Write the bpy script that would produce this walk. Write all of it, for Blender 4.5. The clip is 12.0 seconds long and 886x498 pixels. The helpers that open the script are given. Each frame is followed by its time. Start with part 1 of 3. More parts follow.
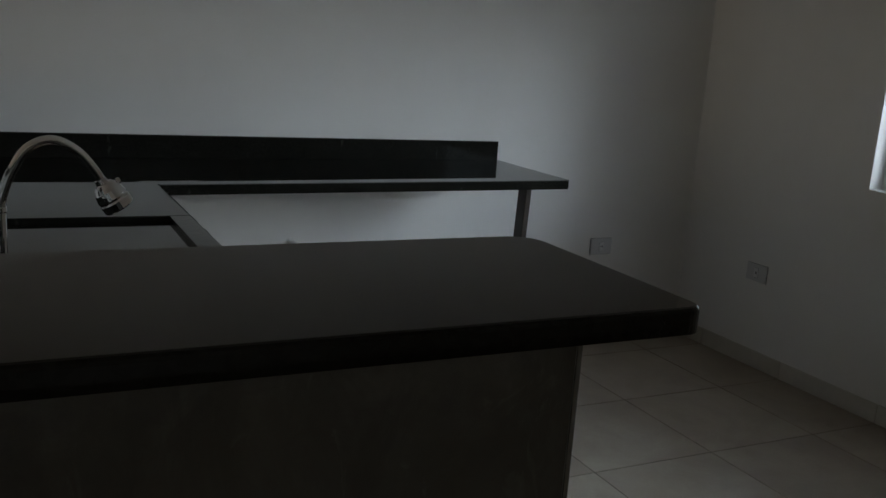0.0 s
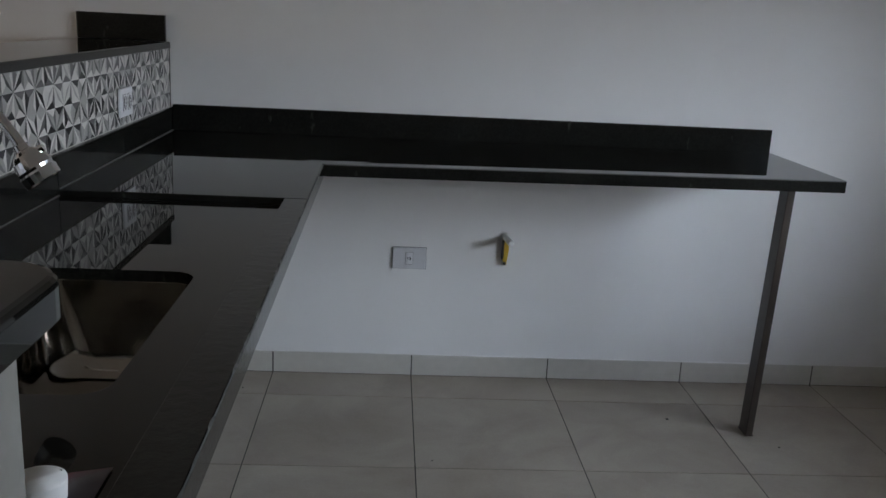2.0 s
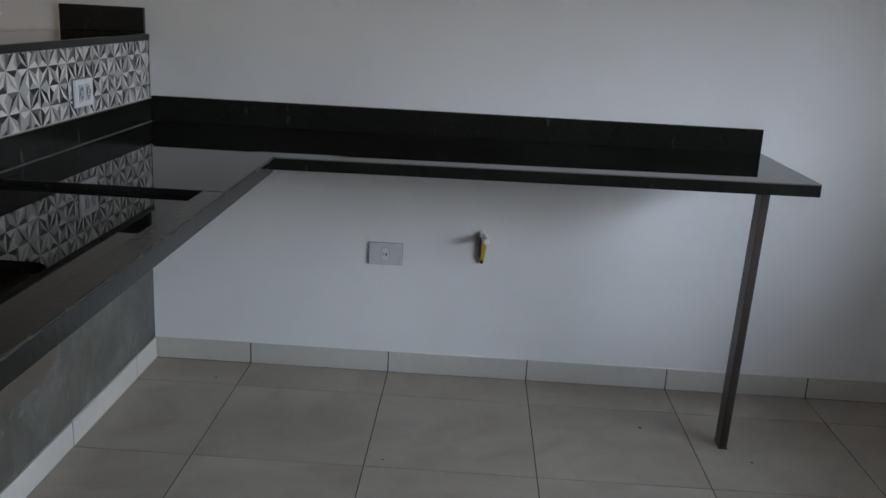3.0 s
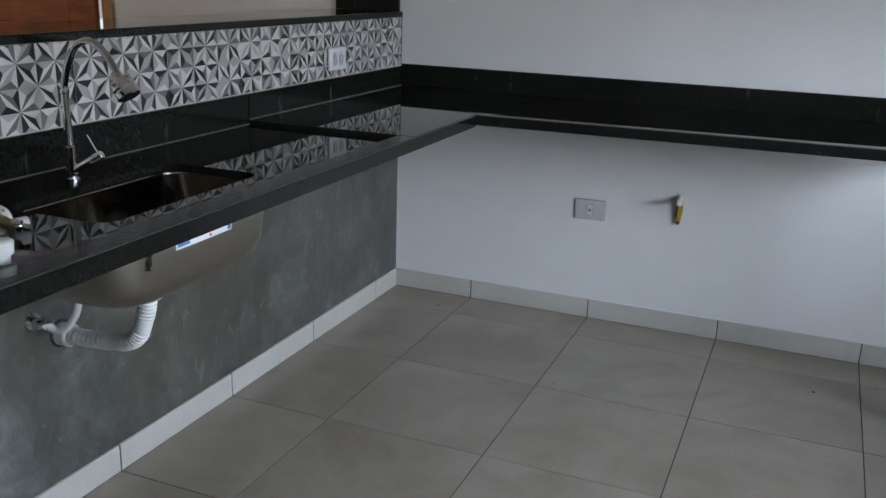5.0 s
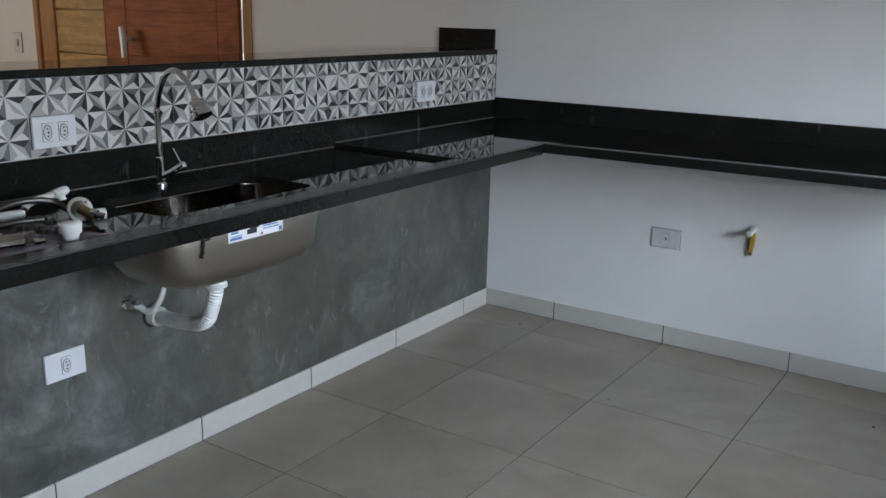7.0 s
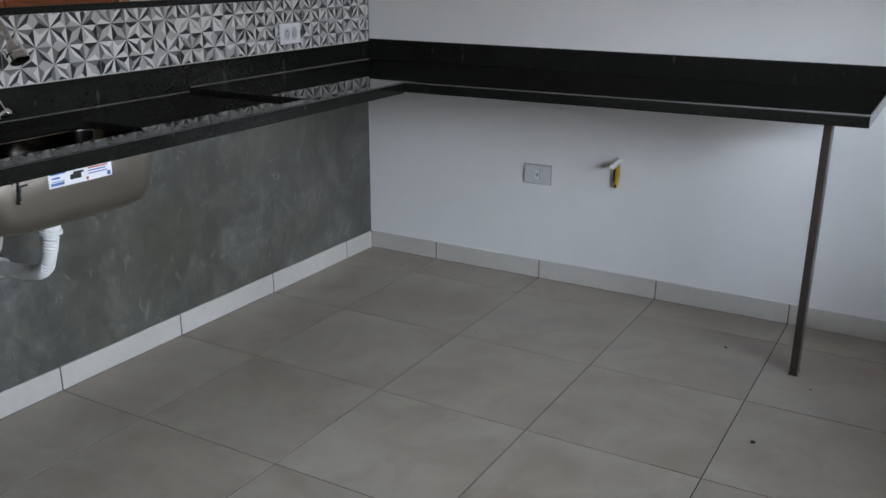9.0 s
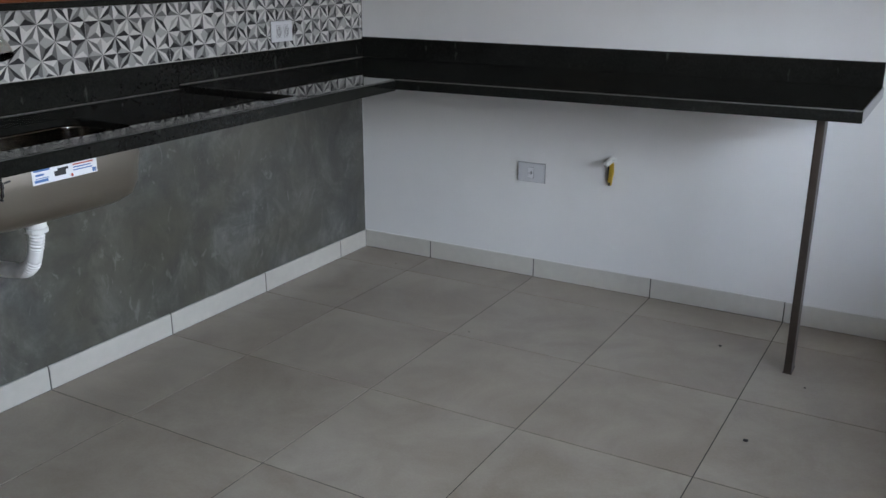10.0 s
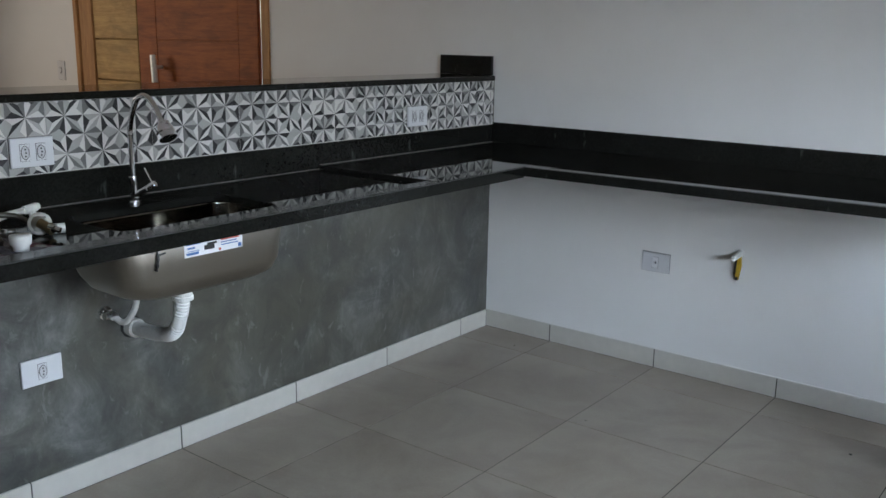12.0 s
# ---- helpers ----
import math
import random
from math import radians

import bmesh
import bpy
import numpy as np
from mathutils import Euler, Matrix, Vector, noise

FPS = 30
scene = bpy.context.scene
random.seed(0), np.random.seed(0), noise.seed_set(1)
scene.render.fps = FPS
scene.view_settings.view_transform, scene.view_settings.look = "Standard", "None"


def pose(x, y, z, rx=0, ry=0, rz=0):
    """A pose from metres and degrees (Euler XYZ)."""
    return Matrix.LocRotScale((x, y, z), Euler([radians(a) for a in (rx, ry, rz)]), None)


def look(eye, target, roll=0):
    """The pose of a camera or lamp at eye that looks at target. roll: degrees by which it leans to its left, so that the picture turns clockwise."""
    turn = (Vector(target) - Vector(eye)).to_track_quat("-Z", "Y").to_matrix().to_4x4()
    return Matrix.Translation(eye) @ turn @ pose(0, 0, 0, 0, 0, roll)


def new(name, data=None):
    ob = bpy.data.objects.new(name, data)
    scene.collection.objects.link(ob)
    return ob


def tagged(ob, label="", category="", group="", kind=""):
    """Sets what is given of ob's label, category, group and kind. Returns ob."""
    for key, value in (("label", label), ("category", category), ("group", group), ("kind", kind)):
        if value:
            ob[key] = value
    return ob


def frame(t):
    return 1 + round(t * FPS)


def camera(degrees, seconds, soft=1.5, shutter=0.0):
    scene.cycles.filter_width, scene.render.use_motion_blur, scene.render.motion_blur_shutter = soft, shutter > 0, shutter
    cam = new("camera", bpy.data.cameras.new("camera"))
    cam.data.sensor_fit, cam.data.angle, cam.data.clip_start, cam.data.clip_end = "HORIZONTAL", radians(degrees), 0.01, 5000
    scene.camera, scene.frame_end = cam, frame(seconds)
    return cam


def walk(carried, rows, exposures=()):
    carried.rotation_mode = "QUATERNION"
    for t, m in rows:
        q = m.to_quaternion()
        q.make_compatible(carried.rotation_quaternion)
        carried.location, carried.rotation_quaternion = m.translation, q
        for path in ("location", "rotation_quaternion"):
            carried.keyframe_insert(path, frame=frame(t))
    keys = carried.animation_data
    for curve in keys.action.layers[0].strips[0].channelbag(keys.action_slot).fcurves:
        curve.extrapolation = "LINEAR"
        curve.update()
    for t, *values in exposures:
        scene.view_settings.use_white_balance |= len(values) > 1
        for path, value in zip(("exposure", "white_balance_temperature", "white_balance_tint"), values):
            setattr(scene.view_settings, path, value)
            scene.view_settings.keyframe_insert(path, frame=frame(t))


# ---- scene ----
cam = camera(52.2, 12.0)
PATH = [
    (0, (0.126, -3.598, 1.398), (1.0086, -1.854, 0.964), 4.0),
    (0.5, (0.322, -3.523, 1.39), (0.841, -1.646, 0.935), 3.3),
    (1, (0.535, -3.498, 1.381), (0.8503, -1.582, 0.902), 3.2),
    (1.2, (0.601, -3.48, 1.388), (0.873, -1.561, 0.897), 2.9),
    (1.5, (0.675, -3.389, 1.365), (0.8628, -1.462, 0.864), 3.0),
    (2, (0.786, -3.263, 1.343), (0.9115, -1.330, 0.846), 2.9),
    (2.5, (0.987, -3.213, 1.347), (1.054, -1.28, 0.839), 3.0),
    (4.5, (1.566, -3.401, 1.387), (0.981, -1.574, 0.82), 2.2),
    (5, (1.682, -3.547, 1.371), (0.957, -1.777, 0.788), 1.8),
    (5.5, (1.775, -3.619, 1.39), (0.948, -1.883, 0.84), 1.6),
    (6, (1.89, -3.601, 1.383), (0.924, -1.927, 0.869), 1.4),
    (6.5, (2.033, -3.583, 1.379), (0.941, -1.982, 0.886), 2.7),
    (7, (2.139, -3.621, 1.377), (1.071, -2.008, 0.867), 1.3),
    (7.5, (2.241, -3.675, 1.375), (1.233, -2.037, 0.827), 1.0),
    (9.5, (2.436, -3.461, 1.341), (1.487, -1.813, 0.722), 0.1),
    (10, (2.442, -3.462, 1.333), (1.487, -1.815, 0.723), -0.0),
    (10.5, (2.449, -3.473, 1.333), (1.469, -1.829, 0.752), 0.0),
    (11, (2.45, -3.488, 1.351), (1.422, -1.862, 0.806), 0.3),
    (11.5, (2.455, -3.496, 1.366), (1.339, -1.912, 0.871), 0.7),
    (12, (2.446, -3.511, 1.384), (1.253, -1.972, 0.927), 1.0),
]
EXPOSURES = [(0, -0.04, 6990, 7), (0.5, 0.10, 7000, 7), (1.2, 0.31, 6930, 11), (2.0, 0.49, 6840, 13), (2.7, 0.62, 6830, 13), (4.5, 0.86, 6700, 13), (6.0, 0.93, 6690, 11), (7.6, 0.97, 6750, 12), (9.5, 0.91, 6920, 14), (12, 0.92, 6690, 10)]
walk(cam, [(t, look(eye, target, roll)) for t, eye, target, roll in PATH], EXPOSURES)

# ---- world, sun, stand-in and fill lamps ----
world = bpy.data.worlds.new("sky")
scene.world = world
world.use_nodes = True
wn = world.node_tree.nodes
sky = wn.new("ShaderNodeTexSky")
sky.sky_type, sky.sun_disc = "NISHITA", False
sky.sun_elevation, sky.sun_rotation = radians(62), radians(205)
world.node_tree.links.new(sky.outputs[0], wn["Background"].inputs[0])
wn["Background"].inputs[1].default_value = 0.14
sun = new("sun", bpy.data.lights.new("sun", "SUN"))
sun.data.energy, sun.data.angle, sun.data.color = 2.0, radians(0.5), (1.0, 0.95, 0.87)
sun.matrix_world = look((-2.0, -4.3, 9.0), (0, 0, 0))


def stand_in_lamp(name, at, towards, width, height, watts, color, spread):
    """An area lamp standing in for daylight, outside or beside a window's opening."""
    lamp = new(name, bpy.data.lights.new(name, "AREA"))
    lamp.data.shape, lamp.data.size, lamp.data.size_y = "RECTANGLE", width, height
    lamp.data.energy, lamp.data.color, lamp.data.spread = watts, color, radians(spread)
    lamp.matrix_world = look(at, towards)
    return lamp


stand_in_lamp("daylight_sky", (8.2, -5.4, 2.7), (1.6, 0.0, 0.8), 5.0, 2.6, 270, (0.73, 0.84, 1.0), 180)
# added fill from above, tuned to brighten the cement and floor
stand_in_lamp("daylight_upper_fill", (5.30, -2.05, 2.35), (3.5, -2.05, 1.80), 3.9, 0.9, 162, (0.60, 0.77, 1.0), 180)
# added low fill that softens the dark under the counter
stand_in_lamp("daylight_lower_fill", (5.30, -2.05, 1.40), (3.5, -2.05, 1.40), 3.9, 0.6, 50, (0.82, 0.91, 1.0), 180)
# added fill that brightens the living room, at an unseen window
stand_in_lamp("living_fill", (-5.06, -2.2, 1.5), (-4.0, -2.2, 1.3), 1.5, 1.2, 15, (1.0, 0.88, 0.74), 160)

# ---- materials ----


def material(name, rough=0.5, metal=0.0, coat=0.0):
    m = bpy.data.materials.new(name)
    m.use_nodes = True
    b = m.node_tree.nodes["Principled BSDF"]
    b.inputs["Roughness"].default_value = rough
    b.inputs["Metallic"].default_value = metal
    b.inputs["Coat Weight"].default_value = coat
    return m, m.node_tree.nodes, m.node_tree.links, b


def coords(nodes, links, scale=(1, 1, 1), kind="Object"):
    c, v = nodes.new("ShaderNodeTexCoord"), nodes.new("ShaderNodeMapping")
    v.inputs["Scale"].default_value = scale
    links.new(c.outputs[kind], v.inputs[0])
    return v.outputs[0]


def noise_tex(nodes, links, where, scale, detail=4.0, rough=0.5, distortion=0.0):
    n = nodes.new("ShaderNodeTexNoise")
    n.inputs["Scale"].default_value, n.inputs["Detail"].default_value = scale, detail
    n.inputs["Roughness"].default_value, n.inputs["Distortion"].default_value = rough, distortion
    links.new(where, n.inputs["Vector"])
    return n.outputs["Fac"]


def ramp(nodes, links, fac, stops):
    r = nodes.new("ShaderNodeValToRGB")
    e = r.color_ramp.elements
    while len(e) < len(stops):
        e.new(0.5)
    for k, (p, c) in zip(e, stops):
        k.position = p
        k.color = (*c, 1) if isinstance(c, tuple) else (c, c, c, 1)
    links.new(fac, r.inputs[0])
    return r.outputs[0]


def mix(nodes, links, fac, a, b, blend="MIX"):
    m = nodes.new("ShaderNodeMix")
    m.data_type, m.blend_type = "RGBA", blend
    for socket, value in ((m.inputs[0], fac), (m.inputs[6], a), (m.inputs[7], b)):
        if isinstance(value, (int, float)):
            socket.default_value = value
        elif isinstance(value, tuple):
            socket.default_value = (*value, 1)
        else:
            links.new(value, socket)
    return m.outputs[2]


def bump(nodes, links, bsdf, height, strength, distance=0.002):
    b = nodes.new("ShaderNodeBump")
    b.inputs["Strength"].default_value, b.inputs["Distance"].default_value = strength, distance
    links.new(height, b.inputs["Height"])
    links.new(b.outputs[0], bsdf.inputs["Normal"])


def plain(name, color, rough=0.5, metal=0.0, vary=0.06, grain=60.0, bumps=0.0, coat=0.0):
    """A plain surface with slight unevenness of colour at two scales."""
    m, n, l, b = material(name, rough, metal, coat)
    where = coords(n, l)
    big, small = noise_tex(n, l, where, 3.0), noise_tex(n, l, where, grain, 6)
    lo = tuple(c * (1 - vary) for c in color)
    hi = tuple(min(1, c * (1 + vary)) for c in color)
    base = ramp(n, l, big, [(0.3, lo), (0.7, hi)])
    base = mix(n, l, 0.35, base, ramp(n, l, small, [(0.35, lo), (0.65, hi)]))
    l.new(base, b.inputs["Base Color"])
    if bumps:
        bump(n, l, b, small, bumps)
    return m


def painted_wall(name, color):
    m, n, l, b = material(name, 0.72)
    where = coords(n, l)
    big = noise_tex(n, l, where, 0.9, 3)
    streak = noise_tex(n, l, where, 5, 5)
    fine = noise_tex(n, l, where, 130, 5, 0.6)
    roller = noise_tex(n, l, where, 28, 4)
    base = ramp(n, l, big, [(0.3, tuple(c * 0.95 for c in color)), (0.72, color)])
    base = mix(n, l, 0.04, base, ramp(n, l, streak, [(0.35, 0.5), (0.65, 0.9)]))
    l.new(base, b.inputs["Base Color"])
    both = n.new("ShaderNodeMath")
    both.operation = "ADD"
    l.new(fine, both.inputs[0])
    l.new(roller, both.inputs[1])
    bump(n, l, b, both.outputs[0], 0.16, 0.0015)
    return m


def burnt_cement(name):
    m, n, l, b = material(name, 0.5)
    b.inputs["Specular IOR Level"].default_value = 0.85
    where = coords(n, l)
    cloud = noise_tex(n, l, where, 1.7, 5, 0.6, 0.4)
    trowel = noise_tex(n, l, coords(n, l, (1.5, 1.5, 1.0)), 4.6, 10, 0.64, 1.0)
    wisp = noise_tex(n, l, coords(n, l, (2.6, 2.6, 1.0)), 5.5, 8, 0.66, 0.8)
    where_wisp = noise_tex(n, l, where, 3.1, 2)
    fine = noise_tex(n, l, where, 90, 6, 0.65)
    base = ramp(n, l, cloud, [(0.34, (0.042, 0.041, 0.033)), (0.5, (0.080, 0.080, 0.069)), (0.62, (0.138, 0.142, 0.128))])
    base = mix(n, l, 0.9, base, ramp(n, l, trowel, [(0.32, 0.52), (0.5, 0.85), (0.68, 1.35)]), "MULTIPLY")
    pale = mix(n, l, 1.0, ramp(n, l, wisp, [(0.50, 0.0), (0.66, 0.60)]), ramp(n, l, where_wisp, [(0.42, 0.0), (0.58, 1.0)]), "MULTIPLY")
    base = mix(n, l, pale, base, (0.205, 0.208, 0.190))
    base = mix(n, l, 0.22, base, ramp(n, l, fine, [(0.35, 0.06), (0.65, 0.14)]))
    patch = noise_tex(n, l, coords(n, l, (1.3, 1.3, 1.0)), 6.0, 7, 0.62, 1.0)
    blotch = noise_tex(n, l, where, 4.2, 8, 0.66, 0.7)
    base = mix(n, l, 1.0, base, ramp(n, l, blotch, [(0.36, 0.5), (0.5, 0.95), (0.64, 1.75)]), "MULTIPLY")
    rust = noise_tex(n, l, where, 2.3, 4, 0.6, 0.6)
    base = mix(n, l, ramp(n, l, rust, [(0.40, 0.0), (0.62, 0.65)]), base, (0.084, 0.076, 0.054))
    base = mix(n, l, ramp(n, l, patch, [(0.34, 0.65), (0.46, 0.0)]), base, (0.050, 0.047, 0.038))
    scrape = ramp(n, l, noise_tex(n, l, coords(n, l, (1.8, 1.8, 1.0)), 10.0, 5, 0.6, 1.2), [(0.61, 0.0), (0.68, 0.6)])
    base = mix(n, l, mix(n, l, 1.0, scrape, ramp(n, l, cloud, [(0.42, 0.2), (0.58, 1.0)]), "MULTIPLY"), base, (0.205, 0.215, 0.195))
    l.new(base, b.inputs["Base Color"])
    l.new(ramp(n, l, trowel, [(0.35, 0.28), (0.7, 0.46)]), b.inputs["Roughness"])
    bump(n, l, b, trowel, 0.22, 0.003)
    return m


def granite(name, rough=0.03, lift=1.0, waves=0.0):
    """Very dark green-black polished stone with small paler crystals."""
    m, n, l, b = material(name, rough)
    where = coords(n, l)
    cell = n.new("ShaderNodeTexVoronoi")
    cell.inputs["Scale"].default_value = 170
    l.new(where, cell.inputs["Vector"])
    crystal = noise_tex(n, l, where, 85, 5, 0.7)
    cloud = noise_tex(n, l, where, 9, 4)
    base = ramp(n, l, cell.outputs["Color"], [(0.2, tuple(lift * c for c in (0.0105, 0.0108, 0.0096))), (0.8, tuple(lift * c for c in (0.0150, 0.0155, 0.0138)))])
    gold = ramp(n, l, crystal, [(0.60, 0.0), (0.72, 1.0)])
    base = mix(n, l, mix(n, l, 1.0, gold, (0.5, 0.5, 0.5), "MULTIPLY"), base, tuple(lift * c for c in (0.013, 0.0142, 0.0125)))
    base = mix(n, l, 0.5, base, ramp(n, l, cloud, [(0.3, 0.55), (0.7, 1.0)]), "MULTIPLY")
    fleck = ramp(n, l, noise_tex(n, l, where, 38, 3, 0.6, 0.6), [(0.66, 0.0), (0.76, 1.0)])
    base = mix(n, l, mix(n, l, 1.0, fleck, (0.5, 0.5, 0.5), "MULTIPLY"), base, tuple(lift * c for c in (0.022, 0.0235, 0.019)))
    drip = ramp(n, l, noise_tex(n, l, coords(n, l, (1, 1, 0.35)), 26, 3, 0.55), [(0.665, 0.0), (0.76, 0.9)])
    base = mix(n, l, drip, base, (0.05, 0.055, 0.05))
    l.new(base, b.inputs["Base Color"])
    smear = noise_tex(n, l, where, 5, 5, 0.6)
    l.new(ramp(n, l, smear, [(0.4, rough), (0.8, rough + 0.03)]), b.inputs["Roughness"])
    b.inputs["IOR"].default_value = 1.34
    if waves:
        bump(n, l, b, noise_tex(n, l, where, 45, 4, 0.6), waves, 0.002)
    return m


def floor_porcelain(name):
    m, n, l, b = material(name, 0.3)
    c = n.new("ShaderNodeTexCoord")
    info = n.new("ShaderNodeObjectInfo")
    shift = n.new("ShaderNodeVectorMath")
    shift.operation = "ADD"
    l.new(c.outputs["Object"], shift.inputs[0])
    turn = n.new("ShaderNodeVectorMath")
    turn.operation = "SCALE"
    turn.inputs[0].default_value = (31, 17, 7)
    l.new(info.outputs["Random"], turn.inputs["Scale"])
    l.new(turn.outputs[0], shift.inputs[1])
    where = shift.outputs[0]
    cloud = noise_tex(n, l, where, 3.2, 6, 0.62, 0.5)
    patch = noise_tex(n, l, where, 1.3, 3, 0.5)
    fine = noise_tex(n, l, where, 140, 4)
    base = ramp(n, l, cloud, [(0.34, (0.255, 0.200, 0.148)), (0.5, (0.345, 0.287, 0.225)), (0.66, (0.425, 0.366, 0.295))])
    base = mix(n, l, 0.35, base, ramp(n, l, patch, [(0.36, (0.275, 0.215, 0.158)), (0.64, (0.39, 0.335, 0.27))]))
    base = mix(n, l, 0.10, base, ramp(n, l, fine, [(0.35, 0.22), (0.65, 0.42)]))
    hue = ramp(n, l, info.outputs["Random"], [(0.0, 0.95), (1.0, 1.0)])
    base = mix(n, l, 1.0, base, hue, "MULTIPLY")
    l.new(base, b.inputs["Base Color"])
    l.new(ramp(n, l, cloud, [(0.3, 0.28), (0.7, 0.40)]), b.inputs["Roughness"])
    return m


def wood(name, dark, pale, axis="z", rough=0.35, streaks=1.0):
    m, n, l, b = material(name, rough)
    s = {"z": (14, 14, 1.0), "x": (1.0, 14, 14)}[axis]
    where = coords(n, l, s)
    grain = noise_tex(n, l, where, 2.2 * streaks, 7, 0.62, 1.4)
    fine = noise_tex(n, l, where, 14, 5, 0.6)
    knots = noise_tex(n, l, coords(n, l, (2.2, 2.2, 5) if axis == "x" else (3, 3, 1)), 2.0, 4, 0.55, 0.8)
    base = ramp(n, l, grain, [(0.3, dark), (0.68, pale)])
    base = mix(n, l, 0.3, base, ramp(n, l, fine, [(0.35, dark), (0.65, pale)]))
    b.inputs["Specular IOR Level"].default_value = 0.25
    base = mix(n, l, 0.55, base, ramp(n, l, knots, [(0.34, 0.45), (0.6, 1.0)]), "MULTIPLY")
    l.new(base, b.inputs["Base Color"])
    bump(n, l, b, fine, 0.12, 0.001)
    return m


def metal_mat(name, color, rough, streak=False):
    m, n, l, b = material(name, rough, 1.0)
    where = coords(n, l, (2, 40, 40) if streak else (1, 1, 1))
    g = noise_tex(n, l, where, 8, 5)
    l.new(ramp(n, l, g, [(0.3, tuple(c * 0.88 for c in color)), (0.7, color)]), b.inputs["Base Color"])
    l.new(ramp(n, l, g, [(0.3, max(0.02, rough - 0.05)), (0.7, rough + 0.08)]), b.inputs["Roughness"])
    return m


WHITE_WALL = painted_wall("white_wall_paint", (0.78, 0.77, 0.75))
CEILING_PAINT = painted_wall("ceiling_paint", (0.8, 0.8, 0.79))
CEMENT = burnt_cement("burnt_cement")
GRANITE = granite("dark_granite", 0.012)
GRANITE_LIP = granite("hand_finished_granite_lip", 0.07, 1.1, 0.35)
GRANITE_EDGE = granite("sawn_granite_edge", 0.10, 1.0, 0.25)
PORCELAIN = floor_porcelain("floor_porcelain")
GROUT = plain("grout", (0.035, 0.032, 0.028), 0.9, vary=0.25, grain=200)
BASE_TILE = plain("baseboard_porcelain", (0.52, 0.495, 0.445), 0.35, vary=0.07, grain=30)
TILE_WHITE = plain("tile_white_glaze", (0.60, 0.58, 0.55), 0.4, vary=0.05)
TILE_PALE = plain("tile_pale_grey_glaze", (0.36, 0.35, 0.33), 0.4, vary=0.07)
TILE_MID = plain("tile_mid_grey_glaze", (0.135, 0.13, 0.128), 0.4, vary=0.08)
TILE_DARK = plain("tile_charcoal_glaze", (0.011, 0.011, 0.012), 0.4, vary=0.1)
# pale colour that paints the reflected glint on the counter's top edge
ARRIS = plain("painted_arris_glint", (0.10, 0.10, 0.095), 0.5, vary=0.35, grain=60)
CHIPPED = plain("chipped_glinting_granite", (0.045, 0.046, 0.043), 0.35, vary=0.5, grain=90, bumps=0.3)
SILICONE = plain("silicone", (0.13, 0.125, 0.115), 0.5, vary=0.25, grain=300)
PLATE = plain("white_plastic", (0.68, 0.68, 0.69), 0.3, vary=0.02)
GREY_PLATE = plain("pale_grey_plastic", (0.57, 0.57, 0.58), 0.35, vary=0.03)
SLOT = plain("dark_slot", (0.02, 0.02, 0.02), 0.6)
PVC = plain("white_pvc", (0.72, 0.72, 0.70), 0.38, vary=0.05)
PVC_DIRTY = plain("used_white_pvc", (0.62, 0.61, 0.57), 0.5, vary=0.18, grain=40)
CHROME = metal_mat("chrome", (0.90, 0.91, 0.92), 0.06)
STEEL = metal_mat("brushed_steel", (0.35, 0.315, 0.27), 0.40, True)
STEEL_BRIGHT = metal_mat("polished_steel", (0.55, 0.55, 0.54), 0.09)
BRASS = metal_mat("dull_brass", (0.40, 0.31, 0.19), 0.35)
HOSE = metal_mat("braided_hose", (0.15, 0.145, 0.13), 0.35)
SPOUT = metal_mat("spout_chrome", (0.80, 0.80, 0.80), 0.08)
STEEL_DULL, sn, sl, sb = material("polished_bowl_steel", 0.09, 1.0)
dents = noise_tex(sn, sl, coords(sn, sl), 11, 2, 0.4)
sl.new(ramp(sn, sl, noise_tex(sn, sl, coords(sn, sl), 5, 4), [(0.35, (0.36, 0.335, 0.305)), (0.7, (0.54, 0.515, 0.48))]), sb.inputs["Base Color"])
bump(sn, sl, sb, dents, 0.25, 0.006)
HANDLE = plain("satin_handle", (0.68, 0.66, 0.61), 0.4, metal=0.4, vary=0.05)
PLASTER = plain("bare_plaster", (0.23, 0.225, 0.21), 0.8, vary=0.18, grain=40, bumps=0.2)
LEG_STEEL = plain("brown_painted_steel", (0.040, 0.029, 0.023), 0.4, vary=0.35, grain=25, bumps=0.15)
YELLOW = plain("yellow_tape", (0.45, 0.29, 0.025), 0.45, vary=0.15)
BLACK_TAPE = plain("black_tape", (0.015, 0.015, 0.015), 0.4)
RED_WOOD = wood("reddish_stained_wood", (0.22, 0.055, 0.012), (0.42, 0.12, 0.028), "x", 0.6)
PANEL_WOOD = wood("pale_knotty_wood", (0.34, 0.19, 0.065), (0.64, 0.42, 0.17), "x", 0.6, streaks=0.7)
FRAME_WOOD = wood("honey_frame_wood", (0.30, 0.13, 0.045), (0.52, 0.27, 0.10), "z", 0.55)
ALUMINIUM = plain("white_aluminium", (0.78, 0.78, 0.78), 0.35, vary=0.03)
SCREED = plain("outdoor_screed", (0.22, 0.19, 0.155), 0.9, vary=0.2, grain=20)
LABEL_WHITE = plain("label_paper", (0.78, 0.78, 0.80), 0.4, vary=0.03)
LABEL_BLUE = plain("label_blue", (0.08, 0.18, 0.42), 0.4)
LABEL_RED = plain("label_red", (0.50, 0.08, 0.05), 0.4)
GLASS, gn, gl, gb = material("window_glass", 0.0)
gb.inputs["Transmission Weight"].default_value = 1.0
BAG, bn, bl, bb = material("clear_plastic_bag", 0.22)
bb.inputs["Transmission Weight"].default_value = 0.55
bag_print = noise_tex(bn, bl, coords(bn, bl), 9, 3, 0.5)
